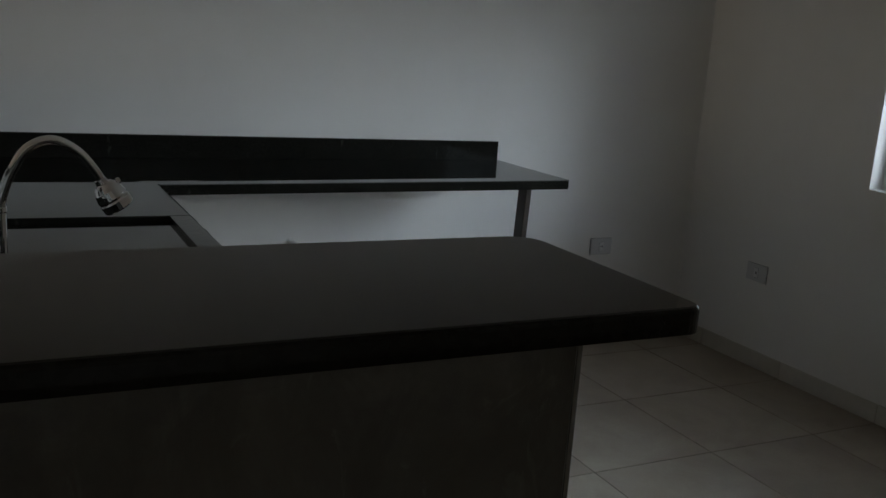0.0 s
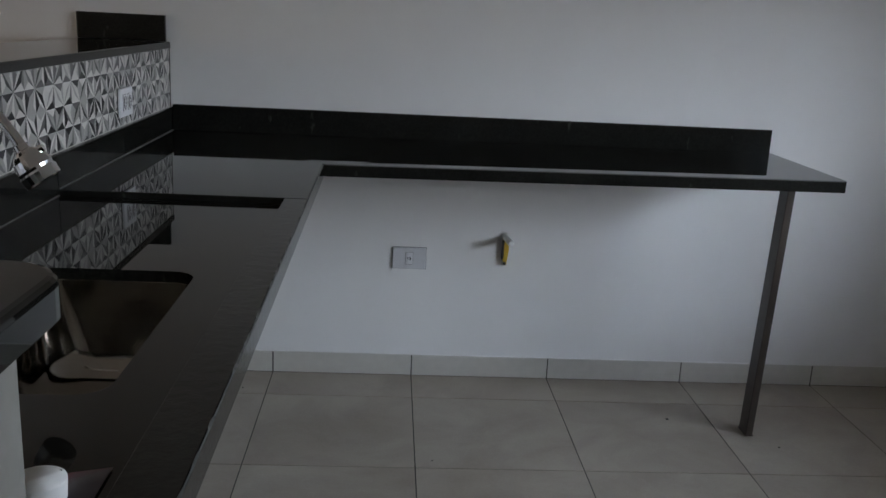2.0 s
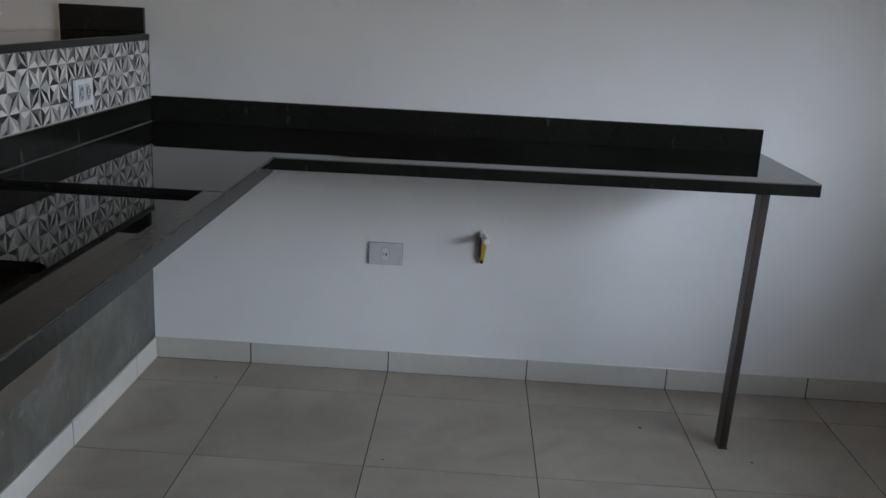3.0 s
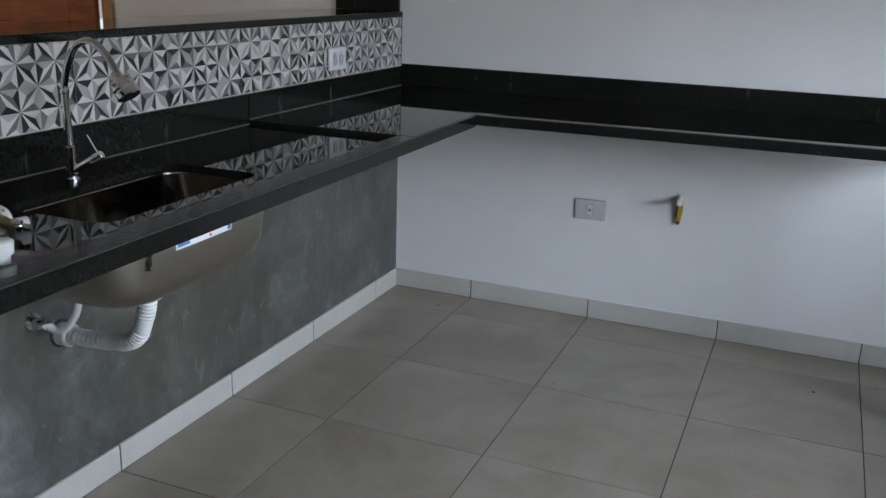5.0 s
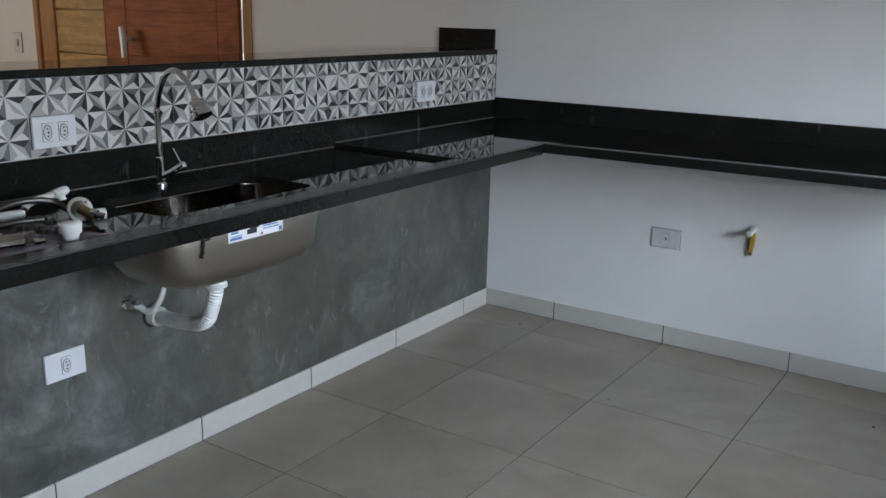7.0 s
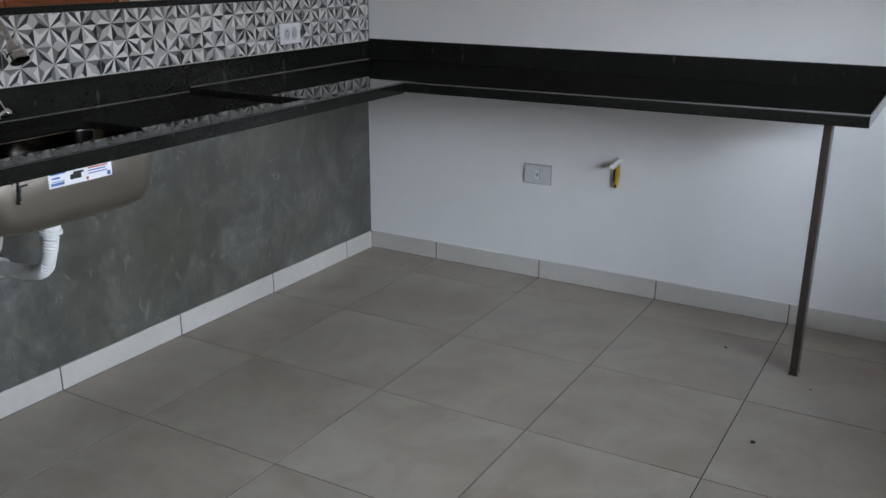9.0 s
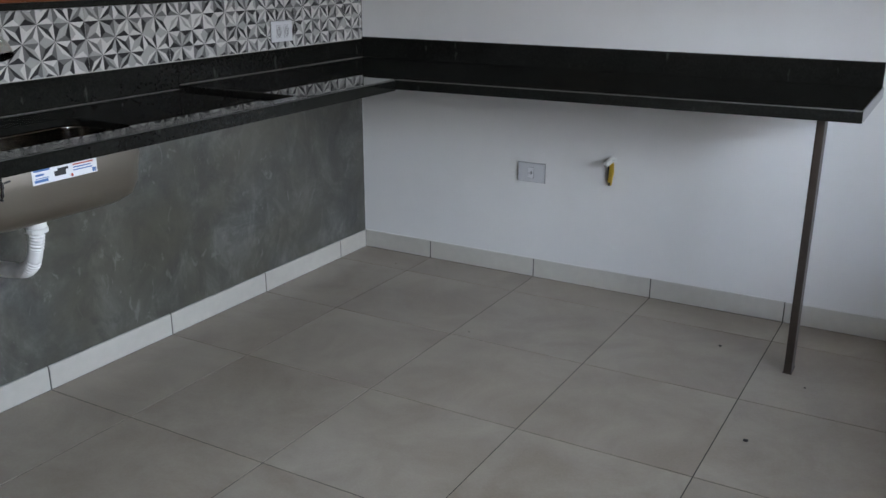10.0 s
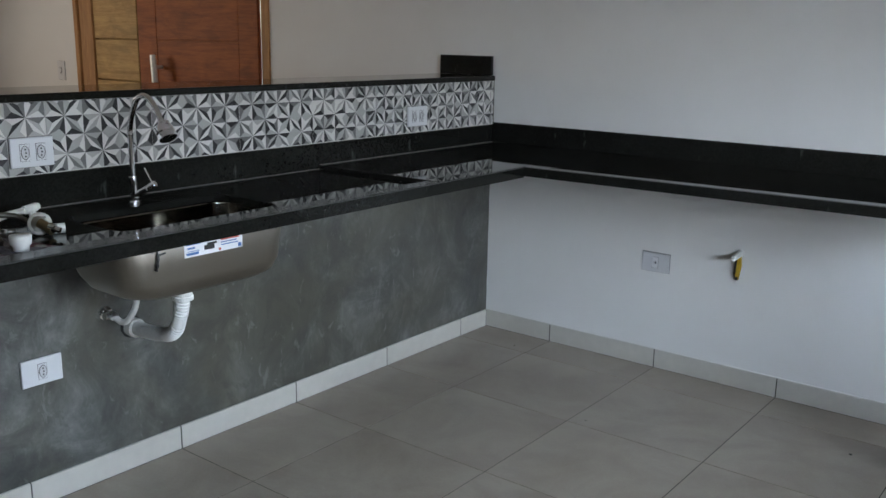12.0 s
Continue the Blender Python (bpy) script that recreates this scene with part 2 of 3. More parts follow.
bl.new(ramp(bn, bl, bag_print, [(0.38, (0.24, 0.23, 0.27)), (0.52, (0.40, 0.37, 0.40)), (0.60, (0.46, 0.14, 0.18)), (0.68, (0.07, 0.13, 0.46))]), bb.inputs["Base Color"])
bb.inputs["IOR"].default_value = 1.2

# ---- building blocks ----


def mesh_from(name, bm, *mats, smooth=False):
    me = bpy.data.meshes.new(name)
    bmesh.ops.recalc_face_normals(bm, faces=bm.faces[:])
    bm.to_mesh(me)
    bm.free()
    for m in mats:
        me.materials.append(m)
    if smooth:
        for p in me.polygons:
            p.use_smooth = True
    return me


def part(name, bm, mat, parent=None, label="", smooth=False):
    mats = mat if isinstance(mat, (tuple, list)) else (mat,)
    ob = new(name, mesh_from(name, bm, *mats, smooth=smooth))
    ob.parent = parent
    return tagged(ob, label)


def base_at(name, x, y, z, label, category, group="", kind=""):
    ob = new(name)
    ob.location = (x, y, z)
    ob.empty_display_size = 0.05
    return tagged(ob, label, category, group, kind)


def box(x0, x1, y0, y1, z0, z1, bevel=0.0, segments=2, bm=None):
    own = bmesh.new()
    bmesh.ops.create_cube(own, size=1)
    for v in own.verts:
        v.co = ((x0 + x1) / 2 + v.co.x * (x1 - x0), (y0 + y1) / 2 + v.co.y * (y1 - y0), (z0 + z1) / 2 + v.co.z * (z1 - z0))
    if bevel:
        bmesh.ops.bevel(own, geom=own.edges[:], offset=bevel, segments=segments, affect="EDGES", profile=0.5)
    return join(bm, own) if bm else own


def join(bm, other):
    me = bpy.data.meshes.new("join")
    other.to_mesh(me)
    other.free()
    bm.from_mesh(me)
    bpy.data.meshes.remove(me)
    return bm


def slab(points, z0, z1, bevel=0.0, hole=None, segments=2):
    """A flat slab of that outline, with one hole if given."""
    bm = bmesh.new()
    loops = [points] + ([hole] if hole else [])
    for loop in loops:
        vs = [bm.verts.new((x, y, z1)) for x, y in loop]
        for a, b in zip(vs, vs[1:] + vs[:1]):
            bm.edges.new((a, b))
    if hole:
        bmesh.ops.triangle_fill(bm, edges=bm.edges[:], use_beauty=True)
    else:
        bm.faces.new(bm.verts[:])
    top = bm.faces[:]
    for f in top:
        f.normal_update()
        if f.normal.z < 0:
            f.normal_flip()
    made = bmesh.ops.extrude_face_region(bm, geom=top)
    for v in made["geom"]:
        if isinstance(v, bmesh.types.BMVert):
            v.co.z = z0
    if bevel:
        rim = [e for e in bm.edges if len(e.link_faces) == 2 and e.calc_face_angle(0) > 0.6 and all(abs(v.co.z - z1) < 1e-6 for v in e.verts)]
        bmesh.ops.bevel(bm, geom=rim, offset=bevel, segments=segments, affect="EDGES", profile=0.5)
    return bm


def round_rect(x0, x1, y0, y1, r, n=8):
    pts = []
    for cx, cy, a in ((x1 - r, y1 - r, 0), (x0 + r, y1 - r, 90), (x0 + r, y0 + r, 180), (x1 - r, y0 + r, 270)):
        for k in range(n + 1):
            t = radians(a + 90 * k / n)
            pts.append((cx + r * math.cos(t), cy + r * math.sin(t)))
    return pts


def smooth_path(points, steps=8):
    """A Catmull-Rom line through the points."""
    p = [Vector(q) for q in points]
    p = [2 * p[0] - p[1]] + p + [2 * p[-1] - p[-2]]
    out = []
    for i in range(1, len(p) - 2):
        for k in range(steps):
            t = k / steps
            a, b, c, d = p[i - 1], p[i], p[i + 1], p[i + 2]
            out.append(0.5 * (2 * b + (c - a) * t + (2 * a - 5 * b + 4 * c - d) * t * t + (3 * b - a - 3 * c + d) * t ** 3))
    return out + [p[-2]]


def tube(points, radius, sides=14, radii=None, bm=None, cap=True):
    """A round tube along the points; radii gives each point's own radius."""
    bm = bm or bmesh.new()
    pts = [Vector(p) for p in points]
    rings, side = [], None
    for i, p in enumerate(pts):
        d = (pts[min(i + 1, len(pts) - 1)] - pts[max(i - 1, 0)]).normalized()
        if side is None:
            side = d.orthogonal().normalized()
        side = (side - d * side.dot(d)).normalized()
        up = d.cross(side)
        r = radii[i] if radii else radius
        rings.append([bm.verts.new(p + r * (math.cos(2 * math.pi * k / sides) * side + math.sin(2 * math.pi * k / sides) * up)) for k in range(sides)])
    for a, b in zip(rings, rings[1:]):
        for k in range(sides):
            bm.faces.new((a[k], a[(k + 1) % sides], b[(k + 1) % sides], b[k]))
    if cap:
        bm.faces.new(rings[0])
        bm.faces.new(rings[-1])
    return bm


def turned(profile, at, axis=(0, 0, 1), sides=24):
    """A turned body: (distance along the axis, radius) pairs."""
    at, axis = Vector(at), Vector(axis).normalized()
    return tube([at + axis * (h + 1e-5 * i) for i, (h, r) in enumerate(profile)], 0, sides, [max(r, 1e-4) for h, r in profile])


# ---- the large structure ----
CEIL = 2.75
EAST = 3.37
DOOR_L, DOOR_R, DOOR_TOP = -3.53, -1.53, 2.16
WIN = (-3.25, -1.05, 0.945, 1.75)


def structure(name, bm, mat, label, category="wall"):
    return tagged(part(name, bm, mat), label, category, kind="structure")


ground = structure("ground", box(-400, 400, -400, 400, -0.5, -0.16), SCREED, "bare sandy ground around the house", "ground")

wall = box(DOOR_R, EAST + 0.16, 0, 0.16, -0.05, CEIL)
box(-5.3, DOOR_L, 0, 0.16, -0.05, CEIL, bm=wall)
box(DOOR_L, DOOR_R, 0, 0.16, DOOR_TOP, CEIL, bm=wall)
structure("wall_north", wall, WHITE_WALL, "white painted plaster wall behind the granite counter")
wall = box(EAST, EAST + 0.16, WIN[1], 0, -0.05, CEIL)
box(EAST, EAST + 0.16, -6.2, WIN[0], -0.05, CEIL, bm=wall)
box(EAST, EAST + 0.16, WIN[0], WIN[1], -0.05, WIN[2], bm=wall)
box(EAST, EAST + 0.16, WIN[0], WIN[1], WIN[3], CEIL, bm=wall)
structure("wall_east", wall, WHITE_WALL, "white painted wall with a window beside the counter")
structure("wall_south", box(-5.3, EAST + 0.16, -6.36, -6.2, -0.05, CEIL), WHITE_WALL, "plain white painted wall closing the room")
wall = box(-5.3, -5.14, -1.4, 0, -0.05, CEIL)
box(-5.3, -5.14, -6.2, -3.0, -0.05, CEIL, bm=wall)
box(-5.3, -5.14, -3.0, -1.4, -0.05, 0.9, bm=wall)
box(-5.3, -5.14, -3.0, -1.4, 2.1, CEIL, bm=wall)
structure("wall_west", wall, WHITE_WALL, "unseen white painted living room wall with an added window opening")
structure("ceiling", box(-5.3, EAST + 0.16, -6.36, 0.16, CEIL, CEIL + 0.15), CEILING_PAINT, "flat white painted ceiling", "ceiling")

# low wall between kitchen and living room, and its short return
structure("half_wall", box(-0.24, 0, -3.02, 0, 0, 1.190), CEMENT, "low wall faced with grey burnt cement under the counter")
structure("return_wall_core", box(0.0, 0.582, -2.975, -2.79, 0, 1.190, 0.002, 1), (CEMENT,), "short low return wall in grey burnt cement")
structure("return_wall_end", box(0.583, 0.588, -2.973, -2.792, 0, 1.189), PLASTER, "pale plastered end of the short return wall", "wall")


def window_unit(name, x, y0, y1, z0, z1, label):
    """A two-leaf sliding window in a wall that runs along y."""
    w = base_at(name, x, (y0 + y1) / 2, z0, label, "window", kind="structure")
    inv = Matrix.Translation(-w.location)

    def add(n, bm, mat, parent=w):
        bm.transform(inv)
        return part(n, bm, mat, parent)
    f = 0.04
    frame_bm = box(x - 0.04, x + 0.04, y0, y1, z0, z0 + f, 0.003)
    box(x - 0.04, x + 0.04, y0, y1, z1 - f, z1, 0.003, bm=frame_bm)
    box(x - 0.04, x + 0.04, y0, y0 + f, z0 + f, z1 - f, 0.003, bm=frame_bm)
    box(x - 0.04, x + 0.04, y1 - f, y1, z0 + f, z1 - f, 0.003, bm=frame_bm)
    add("window_frame", frame_bm, ALUMINIUM)
    mid = (y0 + y1) / 2
    for dx, a, b in ((-0.015, y0 + f, mid + 0.02), (0.015, mid - 0.02, y1 - f)):
        leaf = box(x + dx - 0.012, x + dx + 0.012, a, b, z0 + f, z0 + f + 0.04, 0.002)
        box(x + dx - 0.012, x + dx + 0.012, a, b, z1 - f - 0.04, z1 - f, 0.002, bm=leaf)
        box(x + dx - 0.012, x + dx + 0.012, a, a + 0.04, z0 + f + 0.04, z1 - f - 0.04, 0.002, bm=leaf)
        box(x + dx - 0.012, x + dx + 0.012, b - 0.04, b, z0 + f + 0.04, z1 - f - 0.04, 0.002, bm=leaf)
        s = add("sash", leaf, ALUMINIUM)
        pane = add("pane", box(x + dx - 0.003, x + dx + 0.003, a + 0.04, b - 0.04, z0 + f + 0.04, z1 - f - 0.04), GLASS)
        pane.visible_shadow = False
    return w


# unseen slab added outside the kitchen window to block the high sky, open on its far side
structure("sky_blocker_roof", box(EAST + 0.16, 5.5, -8.0, 1.5, 3.02, 3.16), CEILING_PAINT, "unseen flat slab added outside the kitchen to block high sky light", "roof")

window_unit("window_1", EAST + 0.115, WIN[0], WIN[1], WIN[2], WIN[3], "white aluminium sliding window in the kitchen wall")
# unseen window, added to go with the living room's fill lamp
window_unit("unseen_window_2", -5.2, -3.0, -1.4, 0.9, 2.1, "unseen white aluminium sliding window added around the living room's fill lamp")

# ---- front door and its fixed panel ----
door = base_at("front_door", (DOOR_L + DOOR_R) / 2, 0.06, 0, "reddish stained wooden entrance door standing slightly ajar beside a pale wood panel", "door", kind="structure")
door.name = "door_1"


def fixed(name, bm, mat, parent, label="", smooth=False):
    """A part given in the room's own coordinates under a thing that stands elsewhere."""
    off = parent.location if parent.parent is None else parent.parent.location
    bm.transform(Matrix.Translation(-Vector(off)))
    return part(name, bm, mat, parent, label, smooth)


f = box(DOOR_L, -3.485, -0.012, 0.13, 0, DOOR_TOP, 0.004)
fixed("frame_trim", f, FRAME_WOOD, door)
fixed("frame_post", box(-3.482, -3.33, 0.004, 0.12, 0, DOOR_TOP - 0.05, 0.004), FRAME_WOOD, door)
fixed("frame_post", box(-1.592, DOOR_R, -0.012, 0.13, 0, DOOR_TOP, 0.004), FRAME_WOOD, door)
fixed("frame_head", box(-3.482, -1.595, -0.010, 0.12, DOOR_TOP - 0.05, DOOR_TOP, 0.004), FRAME_WOOD, door)
z = -0.01
for k in range(9):
    top = min(1.331 - 0.27 * 4 + 0.27 * k, DOOR_TOP - 0.055)
    if top - z > 0.02:
        fixed("board", box(-3.327, -2.83, 0.018, 0.05, z + 0.004, top - 0.004, 0.004), PANEL_WOOD, door)
    z = top
fixed("backing", box(-3.327, -2.83, 0.0505, 0.062, 0, DOOR_TOP - 0.055), PANEL_WOOD, door)
leaf = fixed("leaf", box(-2.825, -1.660, 0.030, 0.048, 0.01, DOOR_TOP - 0.058, 0.003), RED_WOOD, door)
fixed("stile", box(-2.825, -2.63, 0.022, 0.0295, 0.01, DOOR_TOP - 0.058, 0.003), RED_WOOD, leaf)
fixed("stile", box(-1.83, -1.660, 0.022, 0.0295, 0.01, DOOR_TOP - 0.058, 0.003), RED_WOOD, leaf)
z = 0.01
for k in range(9):
    top = min(1.335 - 0.27 * 4 + 0.27 * k, DOOR_TOP - 0.06)
    if top - z > 0.02:
        fixed("door_board", box(-2.627, -1.833, 0.024, 0.0295, z + 0.004, top - 0.004, 0.003), RED_WOOD, leaf)
    z = top
h = smooth_path([(-2.575, -0.035, 0.72), (-2.560, -0.052, 0.85), (-2.553, -0.058, 1.0), (-2.562, -0.055, 1.13), (-2.588, -0.042, 1.238)])
fixed("door_handle", tube(h, 0.019, 10), HANDLE, leaf, "curved brushed steel pull handle")
for zz in (0.80, 1.165):
    fixed("handle_bracket", tube([(-2.585, 0.020, zz), (-2.572, -0.045, zz)], 0.012, 12), HANDLE, leaf)

# ---- electric plates ----


def wall_plate(at, turn, modules, label, upright=False, blank=False):
    """A 4 x 2 inch white plate. It faces -y before the turn about z."""
    w, hgt = (0.090, 0.130) if upright else (0.124, 0.081)
    thing = base_at("light_switch" if upright else "wall_socket", *at, label, "switch" if upright else "socket")
    thing.rotation_euler = (0, 0, radians(turn))
    part("plate", box(-w / 2, w / 2, -0.009, 0.0, -hgt / 2, hgt / 2, 0.003), GREY_PLATE if blank else PLATE, thing)
    part("plate_joint", box(-w / 2 - 0.0015, w / 2 + 0.0015, -0.0022, 0.0, -hgt / 2 - 0.0015, hgt / 2 + 0.0015), TILE_MID, thing)
    for k in range(modules):
        cx = (k - (modules - 1) / 2) * 0.046
        face = part("module", box(cx - 0.013, cx + 0.013, -0.0115, -0.0095, -0.023, 0.023, 0.001), PLATE, thing)
        part("module_gap", box(cx - 0.0140, cx + 0.0140, -0.0098, -0.0092, -0.0240, 0.0240), TILE_MID, thing)
        if upright:
            part("rocker_gap", box(cx - 0.0125, cx + 0.0125, -0.0120, -0.0116, -0.0190, 0.0190), SLOT, face)
            part("rocker", box(cx - 0.010, cx + 0.010, -0.0155, -0.0117, -0.016, 0.016, 0.0015), PLATE, face)
        elif blank:
            part("opening", turned([(0, 0.007), (0.0015, 0.007)], (cx, -0.0118, 0), (0, -1, 0), 14), SLOT, face)
            part("cord_lip", box(cx - 0.004, cx + 0.001, -0.016, -0.0135, -0.012, 0.012, 0.001), PLATE, face)
        else:
            rim = [(cx + 0.011 * math.cos(a) * (0.75 if abs(math.sin(a)) > 0.85 else 1), 0.019 * math.sin(a)) for a in (2 * math.pi * i / 16 for i in range(16))]
            well = slab(rim, 0.0, 0.0012)
            well.transform(Matrix.Translation((0, -0.0117, 0)) @ Matrix.Rotation(radians(90), 4, "X"))
            part("socket_well", well, GREY_PLATE, face)
            part("well_rim", tube([(x, -0.0122, zz) for x, zz in rim + rim[:1]], 0.0013, 6), TILE_MID, face)
            for dz in (-0.0095, 0.0, 0.0095):
                part("pin_hole", turned([(0, 0.0026), (0.0006, 0.0026)], (cx + (0.002 if dz == 0 else 0), -0.0131, dz), (0, -1, 0), 8), SLOT, face)
    return thing


wall_plate((0.0105, -2.240, 1.054), 90, 2, "white double socket on the patterned tiles beside the tap")
wall_plate((0.0105, -0.567, 1.058), 90, 2, "white double socket on the patterned tiles near the corner")
wall_plate((0, -2.262, 0.416), 90, 1, "white single socket low on the grey cement wall")
wall_plate((0.873, 0, 0.466), 0, 1, "white blank outlet plate under the counter", blank=True)
wall_plate((2.825, 0, 0.486), 0, 1, "white outlet plate on the wall past the counter", blank=True)
wall_plate((EAST, -0.52, 0.455), -90, 1, "white outlet plate low on the window wall", blank=True)
wall_plate((-3.745, 0, 1.105), 0, 1, "white light switch beside the entrance door", upright=True)

# ---- granite ----
TOP, BOWL_FLOOR, FRONT, FRONT_MID, FRONT_SOUTH, END = 0.909, 0.895, 0.593, 0.596, 0.606, 2.185
counter = base_at("granite_countertop", 0.3, -0.3, 0.868, "L-shaped polished dark granite counter with a sunken wet area", "countertop")
fixed("raised_slab", slab([(0.001, -0.001), (END, -0.001), (END, -0.624), (FRONT, -0.624), (FRONT_MID, -1.143), (0.001, -1.143)], 0.872, TOP, 0.003), GRANITE, counter)
HOLE = round_rect(0.190, 0.463, -2.264, -1.740, 0.042)
fixed("wet_area_slab", slab([(0.001, -2.789), (0.541, -2.789), (0.541, -1.1435), (0.001, -1.1435)], 0.875, BOWL_FLOOR, 0.0, HOLE), GRANITE, counter)
fixed("front_lip", slab([(0.5415, -2.789), (FRONT_SOUTH, -2.789), (FRONT_MID, -1.1435), (0.5415, -1.1435)], 0.868, TOP - 0.0005, 0.001), GRANITE_LIP, counter)
fixed("sawn_front_edge", slab([(FRONT_SOUTH + 0.0002, -2.787), (FRONT_SOUTH + 0.0022, -2.787), (FRONT + 0.0022, -0.630), (FRONT + 0.0002, -0.630)], 0.868, TOP - 0.004), GRANITE_EDGE, counter, "rough sawn front edge")
fixed("upstand", box(0.021, END - 0.004, -0.021, -0.001, TOP + 0.001, 1.000, 0.002), GRANITE, counter)
fixed("upstand", box(0.001, 0.020, -1.142, -0.001, TOP + 0.001, 0.990, 0.002), GRANITE, counter)
fixed("upstand", box(0.001, 0.020, -2.789, -1.1445, BOWL_FLOOR + 0.001, 0.990, 0.002), GRANITE, counter)
fixed("silicone_joint", box(0.0205, 0.0225, -2.785, -1.146, BOWL_FLOOR + 0.0005, BOWL_FLOOR + 0.0022), SILICONE, counter)
fixed("silicone_joint", box(0.0205, 0.0220, -1.140, -0.024, TOP + 0.0005, TOP + 0.0026), SILICONE, counter)

# thin pale strips in place of the edge's bright reflection
fixed("worn_arris", box(FRONT + 0.004, END - 0.003, -0.6248, -0.6222, TOP - 0.0032, TOP + 0.0003, 0.001), ARRIS, counter, "pale strip painting the glint along the top edge")
fixed("worn_arris", box(END - 0.0022, END + 0.0006, -0.6235, -0.024, TOP - 0.0030, TOP + 0.0003, 0.001), ARRIS, counter)

for piece in counter.children:
    if piece.name.startswith(("raised_slab", "worn_arris")):
        for v in piece.data.vertices:
            along = max(0.0, (v.co.x + 0.3 - FRONT) / (END - FRONT))
            v.co.z += 0.007 * along
            if v.co.y - 0.3 < -0.6:
                v.co.y += 0.022 * along

# chipped lip edge; its pale colour also paints the jagged reflections there
chips = bmesh.new()
rows_a, rows_b = [], []
for k in range(320):
    y = -2.785 + 2.155 * k / 319
    edge = FRONT_SOUTH + 0.0022 + (FRONT - FRONT_SOUTH) * k / 319
    wide = 0.0008 + 0.007 * max(0.0, noise.noise((y * 26, 0.7, 0.2)) + 0.25 * noise.noise((y * 90, 3.3, 0.0)))
    rows_a.append([chips.verts.new((edge - wide, y, TOP - 0.0003)), chips.verts.new((edge + 0.0004, y, TOP - 0.0020 - 0.5 * wide))])
    rows_b.append([chips.verts.new((edge - wide, y, TOP - 0.0030 - 0.5 * wide)), chips.verts.new((edge - 0.0015, y, TOP - 0.0035 - 0.5 * wide))])
for k in range(319):
    chips.faces.new((rows_a[k][0], rows_a[k][1], rows_a[k + 1][1], rows_a[k + 1][0]))
    chips.faces.new((rows_a[k][1], rows_b[k][1], rows_b[k + 1][1], rows_a[k + 1][1]))
    chips.faces.new((rows_a[k][0], rows_a[k + 1][0], rows_b[k + 1][0], rows_b[k][0]))
fixed("chipped_glint_arris", chips, CHIPPED, counter, "unevenly chipped top edge, its pale colour also painting broken reflections")

corner = [(0.629 - 0.035 + 0.035 * math.cos(a), -2.806 - 0.035 + 0.035 * math.sin(a)) for a in (radians(90 - 90 * k / 8) for k in range(9))]
corner += [(0.629 - 0.02 + 0.02 * math.cos(a), -3.079 + 0.02 + 0.02 * math.sin(a)) for a in (radians(-90 * k / 8) for k in range(9))]
bar = base_at("bar_top", 0.0, -2.9, 1.190, "polished dark granite bar top on the low walls", "countertop")
fixed("slab", slab([(-0.300, -0.001), (0.014, -0.001), (0.014, -2.806)] + corner + [(-0.300, -3.079)], 1.1915, 1.213, 0.005, segments=3), GRANITE, bar)
fixed("end_upstand", box(-0.296, 0.002, -0.021, -0.001, 1.2135, 1.301, 0.002), GRANITE, bar)

leg = base_at("counter_leg", 2.052, -0.442, 0, "dark brown rectangular steel leg under the counter end", "table leg")
leg.rotation_euler = (radians(2.2), radians(0.7), 0)
lb = box(-0.0125, 0.0125, -0.032, 0.032, -0.0005, 0.8765, 0.003)
part("post", lb, LEG_STEEL, leg)
part("foot_weld", box(-0.0150, 0.0150, -0.0345, 0.0345, 0.0, 0.005, 0.002), LEG_STEEL, leg)

# ---- sink, tap and plumbing ----
sink = base_at("kitchen_sink", 0.3, -1.975, 0.69, "undermount stainless steel sink bowl below the counter", "sink")
rings = [(0.182, 0.482, -2.286, -1.722, 0.05, 0.8745), (0.181, 0.490, -2.288, -1.720, 0.055, 0.866), (0.185, 0.488, -2.280, -1.724, 0.075, 0.800), (0.192, 0.484, -2.262, -1.727, 0.080, 0.745), (0.203, 0.472, -2.240, -1.737, 0.085, 0.712), (0.222, 0.448, -2.208, -1.762, 0.085, 0.694), (0.250, 0.410, -2.165, -1.805, 0.07, 0.688), (0.27, 0.34, -2.01, -1.93, 0.034, 0.685)]
bm = bmesh.new()
loops = [[bm.verts.new((x, y, rz)) for x, y in round_rect(a, b, c, d, r, 10)] for a, b, c, d, r, rz in rings]
for a, b in zip(loops, loops[1:]):
    for k in range(len(a)):
        bm.faces.new((a[k], a[(k + 1) % len(a)], b[(k + 1) % len(a)], b[k]))
bm.faces.new(loops[-1])
bowl = fixed("bowl", bm, (STEEL, STEEL_DULL), sink, smooth=True)
thick = bowl.modifiers.new("thickness", "SOLIDIFY")
thick.thickness, thick.offset, thick.material_offset = 0.0015, 0, 1
fixed("drain_ring", turned([(0, 0.046), (0.003, 0.046), (0.004, 0.040), (0.0025, 0.030), (0.0026, 0.0)], (0.305, -1.97, 0.6855)), STEEL_BRIGHT, sink, smooth=False)
label = fixed("sticker", box(0.4905, 0.4912, -2.100, -1.906, 0.803, 0.846), LABEL_WHITE, sink, "white product sticker with blue and red print")
